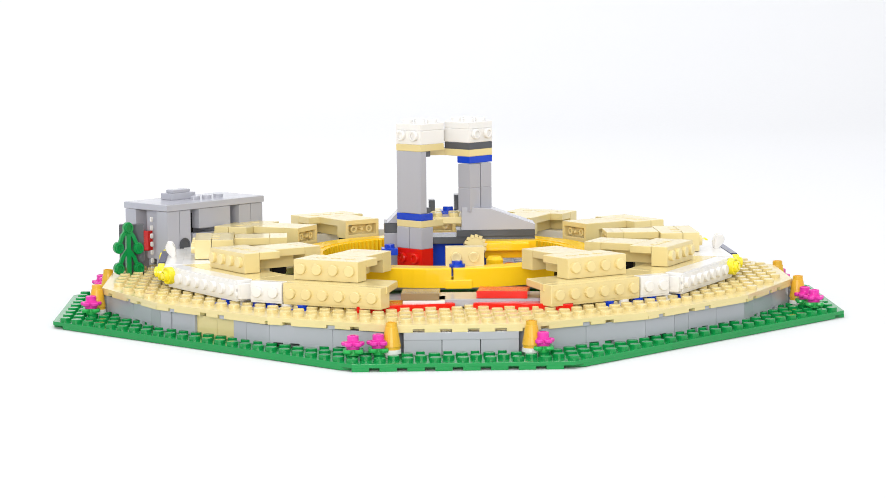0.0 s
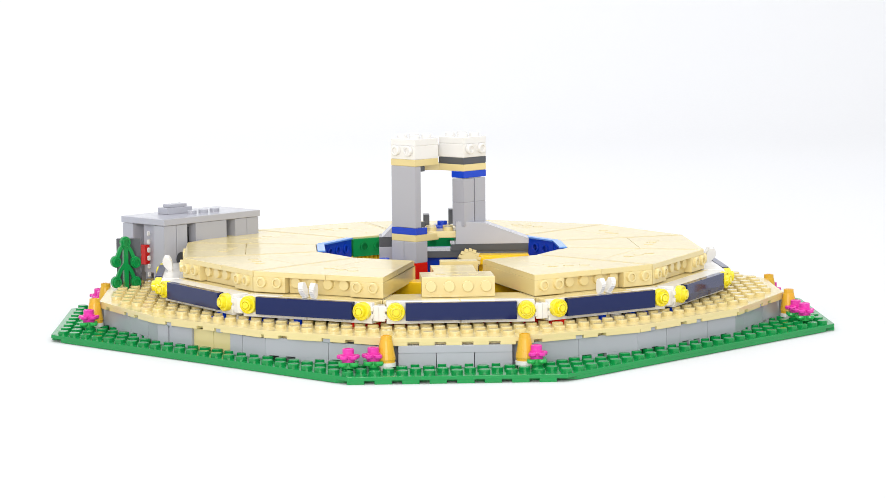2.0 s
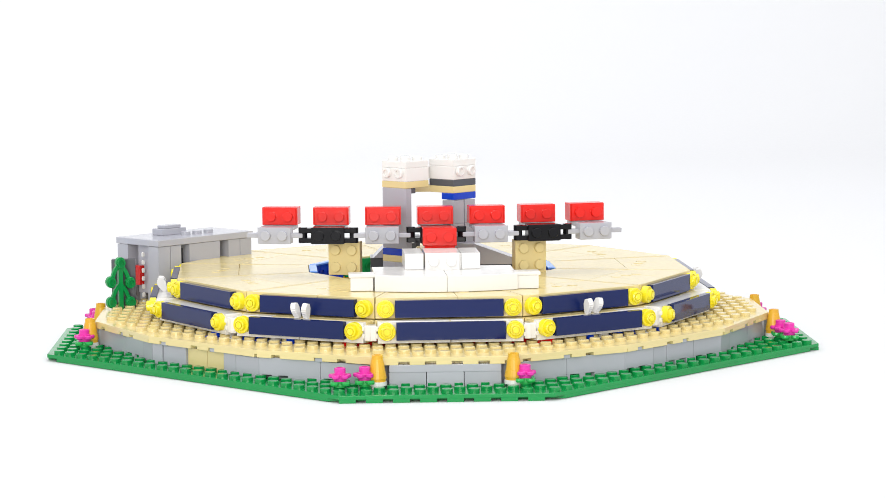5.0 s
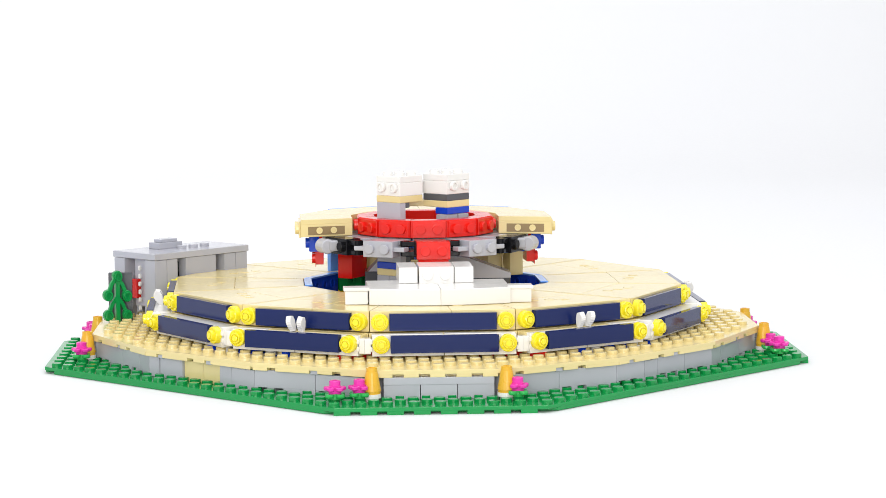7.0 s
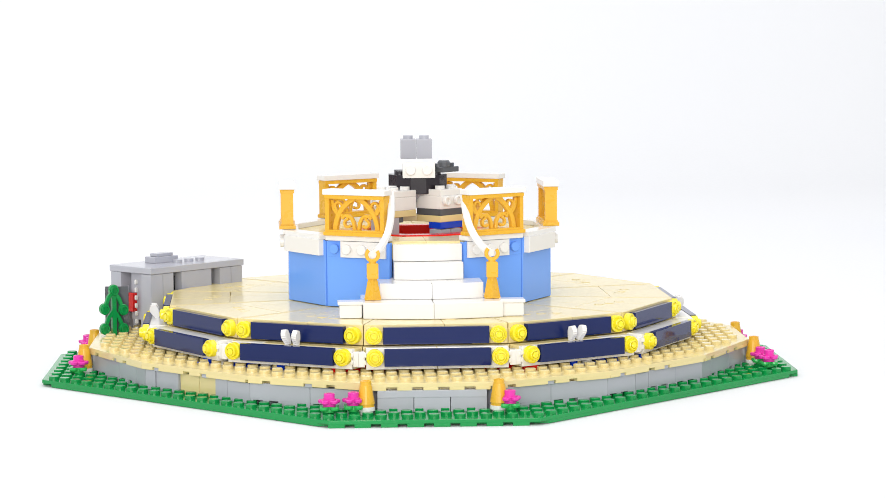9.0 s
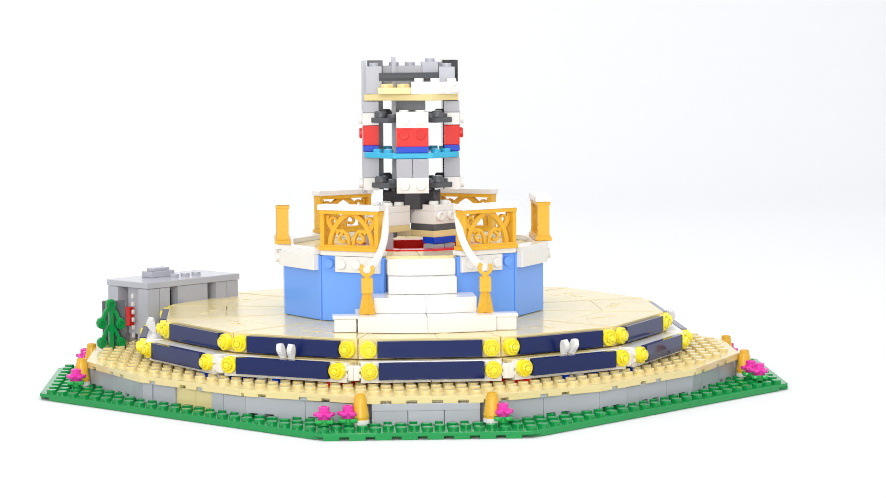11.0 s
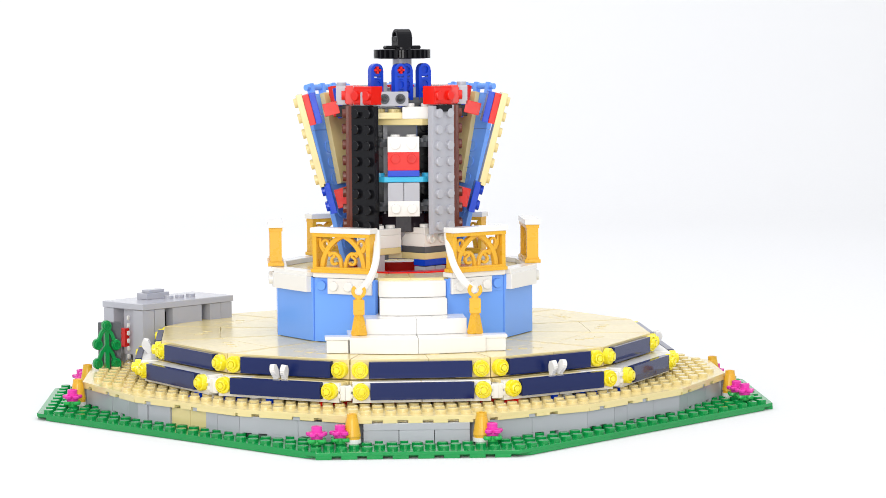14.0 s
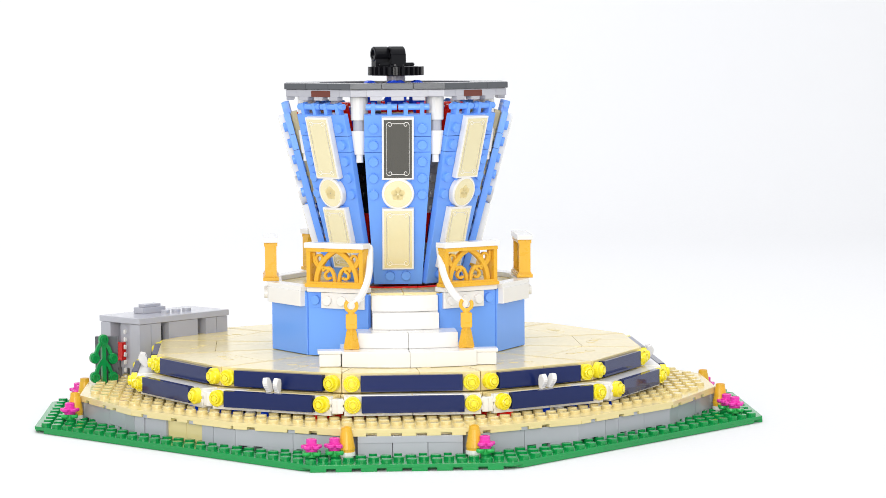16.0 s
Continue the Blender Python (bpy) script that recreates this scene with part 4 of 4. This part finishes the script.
def top_gear():
    ob = thing("black_gear", "black toothed gear wheel with a black block on top", "gear", "", M(0.05, 0, 21.3), 13.1)
    bm = bmesh.new()
    for k in range(28):
        a = 2 * math.pi * k / 28
        c, d = math.cos(a), math.sin(a)
        prism(bm, [(1.5 * c + 0.13 * d, 1.5 * d - 0.13 * c), (1.78 * c + 0.07 * d, 1.78 * d - 0.07 * c), (1.78 * c - 0.07 * d, 1.78 * d + 0.07 * c), (1.5 * c - 0.13 * d, 1.5 * d + 0.13 * c)], 0.5, 1.05, 0.01)
    lathe(bm, ((1.5, 0.48), (1.55, 0.52), (1.55, 1.03), (1.4, 1.08), (0.6, 1.08), (0.6, 1.2)), 28)
    part("gear_wheel", bm, BLACK, ob)
    bm = bmesh.new()
    lathe(bm, ((0.6, 0.0), (0.6, 0.5)), 16)
    part("hub", bm, GREY, ob)
    bm = bmesh.new()
    box(bm, -0.47, 0.47, -0.5, 0.5, 1.15, 1.9, 0.06)
    lathe(bm, ((0.43, -0.5), (0.48, -0.45), (0.48, 0.45), (0.43, 0.5), (0.3, 0.5), (0.28, 0.2)), 20, 0, 0, 0, Matrix.Translation((0, 0, 1.86)) @ Matrix.Rotation(math.pi / 2, 4, "X"))
    box(bm, -0.22, 0.22, -1.2, 1.2, 1.06, 1.3, 0.08)
    part("block", bm, BLACK, ob, M(0, 0, 0, 0, 0, -68))


top_gear()
ob = thing("grey_axle", "light grey upright axle in the middle of the tower", "axle", "", M(0, 0, 0), 12.75)
bm = bmesh.new()
lathe(bm, ((0.33, 19.8), (0.33, 22.9), (0.28, 23.0)), 14)
part("rod", bm, GREY, ob)
for s in (-1, 1):
    ob = thing("red_side_plate", "thin red plates on the side of the tower core", "plate", "red side plates", tspin(90 * s), 12.75)
    B(ob, "plate", 1.2, 0.35, 1.8, RED, M(0, -3.25, 18.2), studs=False)
    B(ob, "plate", 1.2, 0.35, 1.0, RED, M(0, -3.25, 11.2), studs=False)
    ob = thing("dark_bracket", "dark grey and black bracket on the tower side", "bracket", "side brackets", tspin(90 * s), 13.15)
    B(ob, "block", 1, 0.7, 1.2, GREY, M(0, -3.8, 18.9), studs=True)
    B(ob, "clip", 0.8, 0.5, 0.7, BLACK, M(0, -3.9, 18.15), studs=False)
for x, y in ((-1.54, -1.28), (-0.09, -1.88)):
    ob = thing("red_axle_pin", "red axle pin in a blue lift arm", "axle pin", "axle pins", M(x, y, 21.08, 0, 0, 24), 13.3)
    bm = bmesh.new()
    box(bm, -0.22, 0.22, -0.07, 0.5, -0.07, 0.07, 0.01)
    box(bm, -0.07, 0.07, -0.07, 0.5, -0.22, 0.22, 0.01)
    part("pin", bm, RED, ob)
ob = thing("black_connector", "black round-ended connector beside the top block", "connector", "", M(-0.95, 0.15, 22.3, 0, 0, -68), 15.6)
bm = bmesh.new()
lathe(bm, ((0.42, -0.5), (0.48, -0.45), (0.48, 0.45), (0.42, 0.5), (0.3, 0.5), (0.3, 0.3)), 18, 0, 0, 0, Matrix.Translation((0, 0, 0.85)) @ Matrix.Rotation(math.pi / 2, 4, "X"))
box(bm, -0.35, 0.35, -0.45, 0.45, 0.0, 0.8, 0.05)
part("connector", bm, BLACK, ob)

# ---- tower skin ----
TILT = 14.5


def skin(k):
    a = 45 * k
    tk = {0: 14.2, 1: 13.75, 7: 13.75, 2: 13.6, 6: 13.6}.get(k, 13.2)
    bar = {0: BROWN, 1: GREY, 7: BLACK, 2: BROWN, 6: BROWN}.get(k, BROWN)
    ob = thing("upright_plate", "long upright studded plate round the tower core", "upright plate", "uprights", tspin(a), tk)
    ln = 6 if k == 0 else 8
    B(ob, "plate", 2, ln, P, bar, front(0, -3.15, (11.3 if k == 0 else 10.9) + ln / 2))
    if k in (1, 7):
        B(ob, "edge_plate", 0.35, 1, ln, BROWN, M(1.15 if k == 1 else -1.15, -2.95, 10.9), studs=False)
    B(ob, "mount", 2 if k == 0 else 1.6, 1, 1.15, GREY if k == 0 else RED, M(0, -3.05, (17.4 if k == 0 else 18.95)), studs=False)
    if k:
        B(ob, "stud_plate", 1.6, 1, 0.05, RED, front(0, -3.53, 19.5))
        B(ob, "clip", 1.3, 0.5, 0.42, BLACK, M(0, -3.5, 18.5), studs=False)
    tm = {0: 14.4, 1: 14.3, 7: 14.3, 2: 13.3, 6: 13.3}.get(k, 13.3)
    if k not in (2, 6):
        ob = thing("blue_square_plate", "blue square plate on the tower", "plate", "blue mounts", tspin(a), tm)
        B(ob, "plate", 2, 2, P, BLUE, M(0, -4.55, 19.0, 90 + TILT))
        B(ob, "arm", 1, 1, 0.8, RED, M(0, -3.9, 18.6), studs=False)
        ob = thing("blue_square_plate", "blue square plate on the tower", "plate", "blue mounts", tspin(a), 14.7 if k == 0 else tm + 0.1)
        B(ob, "plate", 2, 2, P, BLUE, M(0, -3.75 if k else -3.6, 12.6, 90 + TILT))
        if k:
            B(ob, "arm", 2, 1, 1.9, RED, M(0, -3.2, 11.3), studs=False)
        else:
            B(ob, "arm", 2, 1, 0.8, WHITE, M(0, -3.2, 11.0), studs=False)
        ob = thing("red_square_plate", "red square plate stacked on a blue one", "plate", "red mounts", tspin(a), 14.6 if k == 0 else 14.45 if k in (1, 7) else 13.4)
        B(ob, "plate", 2, 2, P, RED, M(0, -4.95, 19.1, 90 + TILT))
    tt = {0: 14.75, 1: 14.6, 7: 14.6, 2: 13.88, 6: 13.88, 4: 13.15}.get(k, 13.5)
    base_m = tspin(a) @ M(0, -3.5 if k in (2, 6) else -3.15, 9.0, TILT)
    ob = thing("tan_backing_plate", "tan studded plate behind the blue skin", "plate", "tan backings", base_m, tt)
    B(ob, "plate", 2, 6, P, TAN, M(0, -0.05, 8.0, 90))
    if k in (2, 6):
        ob = thing("red_square_plate", "red and blue plates behind the tan plate", "plate", "red mounts", base_m, 13.7)
        B(ob, "plate", 2, 2, P, RED, M(0, 0.36, 9.9, 90), studs=False)
        B(ob, "plate", 2, 2, P, BLUE, M(0, 0.77, 9.9, 90), studs=False)
        B(ob, "block", 1, 1, 0.8, RED, M(0, 1.5, 9.2), studs=False)
        B(ob, "block", 1, 1, 1.2, RED, M(0, 0.8, 3.4), studs=False)
        B(ob, "plate", 2, 2, P, BLUE, M(0, 0.2, 4.2, 90), studs=True)
    # tapered blue skin, two wedges wide
    tb = {0: 15.15, 1: 14.8, 7: 14.8, 2: 14.15, 6: 14.15, 4: 13.15}.get(k, 13.6)
    sk = thing("blue_skin_panel", "medium blue tapered studded panel of the tower", "skin panel", "tower panels", base_m, tb)
    hp = thing("blue_hinge_plate", "medium blue hinge plate at the top of a tower panel", "hinge plate", "hinge plates", base_m, tb + {0: 0.1, 2: 0.15, 6: 0.15}.get(k, 0.3))
    for nm, h0, h1, own in (("lower_plate", 0.0, 8.6, sk), ("upper_plate", 8.63, 9.6, sk), ("plate", 9.63, 11.0, hp)):
        bm = bmesh.new()
        w = lambda h: 1.5 + 0.55 * min(1, h / 8.6)
        prism(bm, [(-w(h0), h0), (w(h0), h0), (w(h1), h1), (-w(h1), h1)], 0.0, P)
        for h in (0.6 + 1.0625 * r for r in range(10)):
            for x in (-1.5, -0.5, 0.5, 1.5):
                if abs(x) + 0.3 < w(h - 0.3) and h0 < h < h1:
                    stud(bm, x, h, P)
        for r in range(8):
            h = 1.1 + 1.0625 * r
            for x in (-1, 0, 1):
                if abs(x) + 0.4 < w(h) and h0 < h - 0.4 and h + 0.4 < h1:
                    lathe(bm, ((0.4, 0.02), (0.4, -0.06), (0.3, -0.06), (0.3, 0.02)), 14, x, h, 0)
        part(nm, bm, SKYB, own, M(0, -0.46, 0, 90))
    for s in (-1.0, 1.0):
        cl = bmesh.new()
        lathe(cl, ((0.2, -0.95), (0.2, 0.95)), 12, 0, 0, 0, Matrix.Rotation(math.pi / 2, 4, "Y"))
        for q in (-0.5, 0.5):
            box(cl, q - 0.13, q + 0.13, -0.22, 0.22, -0.55, 0.25, 0.04)
        part("hinge_bar", cl, SKYB, hp, M(s, -0.62, 11.45))
    # white framed gold plaques
    td = {0: 15.35, 1: 15.2, 7: 15.2}.get(k, 15.3)
    for nm, h, hh, dt in (("lower", 3.1, 4.0, 0.0), ("upper", 8.95, 4.0, 0.2)):
        pl = thing("gold_plaque", "white framed tile with a gold foil print", "plaque", "plaques", base_m, td + dt)
        tile = B(pl, "tile", 2, hh, P, WHITE, M(0, -0.87, h, 90), studs=False)
        bm = bmesh.new()
        box(bm, -0.86, 0.86, -hh / 2 + 0.14, hh / 2 - 0.14, 0, 0.012, 0.004)
        # front upper foil is coloured dark to imitate what it would mirror
        part("foil", bm, FOIL_REFLECT if k == 0 and nm == "upper" else FOIL, tile, M(0, 0, P - 0.004), "gold foil print")
        # engraved border with scrolled corners
        bm = bmesh.new()
        e = hh / 2 - 0.26
        scroll = [(-0.5 - 0.2 * (1 - q / 15) * math.cos(0.55 * q), e - 0.2 + 0.2 * (1 - q / 15) * math.sin(0.55 * q)) for q in range(13)]
        rim_pts = [(-0.7, -e + 0.2), (-0.7, e - 0.24)] + scroll
        for sx in (-1, 1):
            for sz in (-1, 1):
                curl(bm, [(sx * x, sz * z) for x, z in rim_pts], 0.018, 0.0, 0.008)
        for sz in (-1, 1):
            curl(bm, [(-0.42, sz * (e - 0.12)), (0.42, sz * (e - 0.12))], 0.018, 0.0, 0.008)
        part("border", bm, WHITE, tile, M(0, 0, P + 0.018, 90) @ Matrix.Diagonal((1, -1, -1, 1)))
    pl = thing("gold_medallion", "round white tile with a gold foil print", "medallion", "medallions", base_m, td + 0.1)
    bm = bmesh.new()
    lathe(bm, ((0.97, 0.0), (1.0, 0.03), (1.0, 0.36), (0.97, 0.4)), 32)
    disc = part("disc", bm, WHITE, pl, M(0, -0.87, 6.05, 90))
    bm = bmesh.new()
    lathe(bm, ((0.86, 0.0), (0.86, 0.012)), 32)
    foil = part("foil", bm, FOIL, disc, M(0, 0, P - 0.004), "gold foil print")
    bm = bmesh.new()
    for q in range(5):
        b = 2 * math.pi * q / 5 + 0.3
        lathe(bm, ((0.2, 0.4), (0.2, 0.412)), 12, 0.24 * math.cos(b), 0.24 * math.sin(b), 0)
    part("rosette", bm, TAN, disc, M(0, 0, 0.004))
    # white spindles in the gaps
    sp = thing("white_spindle", "white turned spindle hanging between tower panels", "spindle", "spindles", tspin(a + 22.5), 14.35 if k in (0, 7) else 14.2)
    bm = bmesh.new()
    lathe(bm, ((0.22, 16.5), (0.22, 16.95), (0.32, 17.0), (0.52, 18.35), (0.52, 18.45)), 16)
    part("spindle", bm, WHITE, sp, M(0, -6.1, 0))
    cap = thing("white_round_cap", "white round brick standing on a turned spindle", "round brick", "spindle caps", tspin(a + 22.5), 14.65 if k in (0, 7) else 14.25)
    bm = bmesh.new()
    lathe(bm, ((0.5, 19.1), (0.54, 19.14), (0.54, 20.5), (0.5, 20.55)), 16)
    part("cap", bm, WHITE, cap, M(0, -6.1, 0))
    bm = bmesh.new()
    lathe(bm, ((0.4, 18.4), (0.4, 19.15)), 16)
    part("collar", bm, GREY, sp, M(0, -6.1, 0))


for k in range(8):
    skin(k)


def rim():
    for k in range(8):
        a = 45 * k
        t = {0: 15.72, 1: 15.6, 7: 15.6, 2: 15.5, 6: 15.5}.get(k, 15.35)
        ob = thing("rim_plate", "grey and brown plate of the tower rim", "rim plate", "rim plates", tspin(a), t)
        T = math.tan(math.radians(22.5))
        bm = bmesh.new()
        prism(bm, [(-6.9 * T + 1, -6.9), (6.9 * T - 1, -6.9), (5.0 * T - 0.8, -5.0), (-5.0 * T + 0.8, -5.0)], 20.55, 20.98)
        part("plate", bm, GREY, ob)
        for s in (-1, 1):
            bm = bmesh.new()
            p = [(6.9 * T - 0.98, -6.9), (6.9 * T, -6.9), (5.0 * T, -5.0), (5.0 * T - 0.78, -5.0)]
            if s < 0:
                p = [(-x, y) for x, y in p[::-1]]
            prism(bm, p, 20.55, 20.98)
            part("corner_plate", bm, GREY, ob)
        if k in (1, 7):
            B(ob, "brown_plate", 1.7, 1.2, P, BROWN, M(-0.25 if k == 1 else 0.25, -6.34, 20.53), studs=False)
        for row, r in enumerate((6.4, 5.5)):
            for q in range(5 - row):
                bm = bmesh.new()
                stud(bm, 0, 0, 0)
                part("stud", bm, BROWN if k in (3, 5) else GREY, ob, M((q - (4 - row) / 2), -r, 20.9))
        for s in (-1, 0, 1):
            B(ob, "lug", 0.8, 0.5, 0.26, GREY, M(s * 1.3, -6.66, 20.32), studs=False)
        ob = thing("rim_cover", "dark grey smooth cover of the tower rim", "rim cover", "rim covers", tspin(a), {0: 15.85, 1: 15.75, 7: 15.75, 2: 15.68, 6: 15.68}.get(k, 15.6))
        cuts = (-1.0, -0.34, 0.34, 1.0)
        for c0, c1 in zip(cuts, cuts[1:]):
            bm = bmesh.new()
            prism(bm, [(7.0 * T * c0 + 0.015, -7.0), (7.0 * T * c1 - 0.015, -7.0), (4.8 * T * c1 - 0.015, -4.8), (4.8 * T * c0 + 0.015, -4.8)], 21.0, 21.38)
            part("tile", bm, DGREY, ob)


rim()

# ---- grey building and tree behind the ring ----
def building():
    ob = thing("grey_building", "light grey brick hut with a smooth flat roof", "hut", "", M(-16.65, 3.0, 0, 0, 0, 45))
    B(ob, "roof", 8, 4, P, GREY, M(4, 2, 5.7), studs=False)
    B(ob, "floor_plate", 8, 4, P, GREEN, M(4, 2, P), studs=False)
    # long side
    for x, w, z0 in ((0.55, 1.0, 0.8), (1.5, 0.9, 0.8), (6.4, 1.0, 0.8), (7.4, 1.0, 0.8)):
        B(ob, "brick", w, 1, 5.68 - z0, GREY, M(x, 0.55, z0), studs=False)
    B(ob, "lintel", 2.6, 0.9, 1.2, GREY, M(3.9, 0.5, 4.48), studs=False)
    B(ob, "lintel", 2.6, 0.7, 1.2, GREY, M(3.9, 1.5, 4.48), studs=False)
    B(ob, "beam", 4.4, 0.6, 0.5, GREY, M(4.4, 0.5, 3.7), studs=False)
    B(ob, "sill", 8, 1, 2.0, GREY, M(4, 0.56, 0.81), studs=False)
    B(ob, "bolt", 0.4, 0.4, 1.2, BLACK, M(2.5, 0.9, 4.2), studs=False)
    B(ob, "back_wall", 6, 0.6, 4.88, GREY, M(4.6, 3.4, 0.8), studs=False)
    # hole drawn as a dark grey ring, its shade put into the colour
    bm = bmesh.new()
    lathe(bm, ((0.42, 0), (0.42, 0.03), (0.3, 0.03), (0.28, -0.3)), 18)
    part("hole", bm, DGREY, ob, front(1.4, 0.04, 3.6))
    # short side
    B(ob, "brick", 1, 1.0, 4.88, GREY, M(0.52, 3.4, 0.8), studs=False)
    B(ob, "inner_brick", 1, 1, 3.0, GREY, M(1.0, 2.0, 2.68), studs=False)
    # white blocks imitate the bright backdrop seen through a gap between columns
    bm = bmesh.new()
    box(bm, -0.06, 0.1, 1.3, 1.42, 0.0, 0.3, 0.05)
    tooth = to_mesh("rack_tooth", bm)
    for q in range(7):
        part("rack_tooth", tooth, WHITE, ob, M(0, 0.1, 2.0 + 0.5 * q))
    B(ob, "red_door", 0.4, 0.9, 1.2, RED, M(0.35, 2.4, 3.2), studs=False)
    # roof pieces
    B(ob, "roof_tile", 2, 1, P, GREY, M(3.2, 2.6, 6.1), studs=False)
    B(ob, "roof_tile", 1.4, 0.7, 0.2, GREY, M(3.2, 2.6, 6.5), studs=False)
    for q in range(3):
        bm = bmesh.new()
        stud(bm, 0, 0, 0)
        part("stud", bm, GREY, ob, M(3.6 + 0.95 * q, 1.5, 6.1))
    ob = thing("grey_slab", "dark grey slab standing behind the plant", "slab", "", M(-18.8, 2.6, P))
    B(ob, "slab", 1.5, 0.5, 4.6, DGREY, M(0, 0.5, 0), studs=False)


building()


def tree():
    ob = thing("green_tree", "green plastic plant stem with round studs", "plant", "", M(-18.95, 2.2, P, 0, 0, 25) @ Matrix.Diagonal((0.86, 0.9, 1, 1)))
    bm = bmesh.new()
    box(bm, -0.16, 0.16, -0.16, 0.16, 0, 4.5, 0.06)
    part("stem", bm, GREEN, ob)
    for x, z in ((0, 4.45), (-0.72, 3.3), (0.72, 3.2), (-0.72, 2.05), (0.72, 2.0)):
        bm = bmesh.new()
        lathe(bm, ((0.33, -0.2), (0.36, -0.15), (0.36, 0.15), (0.33, 0.2), (0.28, 0.2), (0.28, 0.38), (0.19, 0.38), (0.19, 0.25)), 18, 0, 0, 0, Matrix.Translation((x, 0, z)) @ Matrix.Rotation(math.pi / 2, 4, "X"))
        if x:
            curl(bm, [(x, z), (x * 0.55, z + 0.7), (0, z + 1.15)], 0.13, -0.14, 0.14)
        part("branch", bm, GREEN, ob)


tree()


# ---- assembly ----
def motions():
    bpy.context.view_layer.update()
    spare = 0
    # near the end the whole wheel is turned a little on its base
    nudge = pose(0, 0, 0, 0, 0, -0.55)
    for ob, t, _ in later:
        m = ob.matrix_local.copy()
        lo = Vector((1e9,) * 3)
        hi = -lo
        for o in ob.children_recursive:
            for c in o.bound_box:
                w = o.matrix_world @ Vector(c)
                lo = Vector(map(min, lo, w))
                hi = Vector(map(max, hi, w))
        mid = (lo + hi) / 2
        # parts wait on the table beside the model, in rows
        side = 1 if spare % 2 else -1
        q = spare // 2
        wait = Vector((side * (0.46 + 0.085 * (q % 10)), -0.3 + 0.075 * (q // 10), 0))
        spare += 1
        away = Matrix.Translation((wait.x - mid.x, wait.y - mid.y, -lo.z)) @ m
        rows = [(0, away), (t - 0.08, away), (t - 0.04, m)]
        walk(ob, rows + [(max(15.64, t + 0.04), m), (max(15.72, t + 0.08), nudge @ m), (16, nudge @ m)])
    for ob in still:
        m = ob.matrix_local.copy()
        walk(ob, [(0, m), (15.64, m), (15.72, nudge @ m), (16, nudge @ m)])
    # the chain is laid out straight, then bends round into a ring
    for n, (j, ob, t, off) in enumerate(links):
        off = off or Matrix.Identity(4)
        bend = lambda a, x, y: spin(0) @ M(x, y, LINK_Z, 0, 0, a) @ off
        flat = bend(0, LINK_W * (math.copysign(2, j) if "post" in ob.name else j), -LINK_R)
        away = M(62 + 4.5 * (n % 12), 44 + 4 * (n // 12), 2.0 if off != Matrix.Identity(4) else 0)
        rows = [(0, away), (t - 0.08, away), (t - 0.04, flat), (4.9, flat)]
        for q in range(1, 6):
            k = q / 5
            a = 30 * j * k
            big = RING_R if j else LINK_R
            r = big / k
            y = -LINK_R - (big - LINK_R) * k + r * (1 - math.cos(math.radians(a)))
            m = spin(0) @ M(r * math.sin(math.radians(a)), y, LINK_Z, 0, 0, a) @ off
            if "post" in ob.name:
                x0, x1 = LINK_W * math.copysign(2, j), LINK_R * math.sin(math.radians(30 * j))
                y1 = -LINK_R * math.cos(math.radians(30 * j))
                m = spin(0) @ M(x0 + (x1 - x0) * k, -LINK_R + (y1 + LINK_R) * k, LINK_Z, 0, 0, a) @ off
            if "red" in ob.name:
                m = m @ M(0, (big - RED_R - 1.15) * k, 0)
            rows.append((4.9 + 0.7 * k, m))
        if t > 5:
            rows = [(0, away), (t - 0.08, away), (t - 0.04, rows[-1][1])]
        rows += [(15.64, rows[-1][1]), (15.72, nudge @ rows[-1][1]), (16, nudge @ rows[-1][1])]
        walk(ob, rows)
    # banisters swing up in their clips
    for s, ob in RAILS:
        m = ob.matrix_local.copy()
        swing = lambda up, out: m @ pose(0, 0, 0, 0, s * up, 0) @ pose(0, 0, 0, 0, 0, -s * out)
        low = swing(48, 92)
        away = Matrix.Translation((s * 0.45, -0.25, -m.translation.z + 0.02)) @ low
        walk(ob, [(0, away), (7.52, away), (7.56, low), (7.7, swing(44, 92)), (7.8, swing(36, 92)), (7.9, swing(27, 92)), (8.0, swing(18, 88)),
                  (8.1, swing(2, 70)), (8.2, swing(-4, 42)), (8.3, swing(-2, 16)), (8.4, m), (15.64, m), (15.72, nudge @ m), (16, nudge @ m)])


motions()
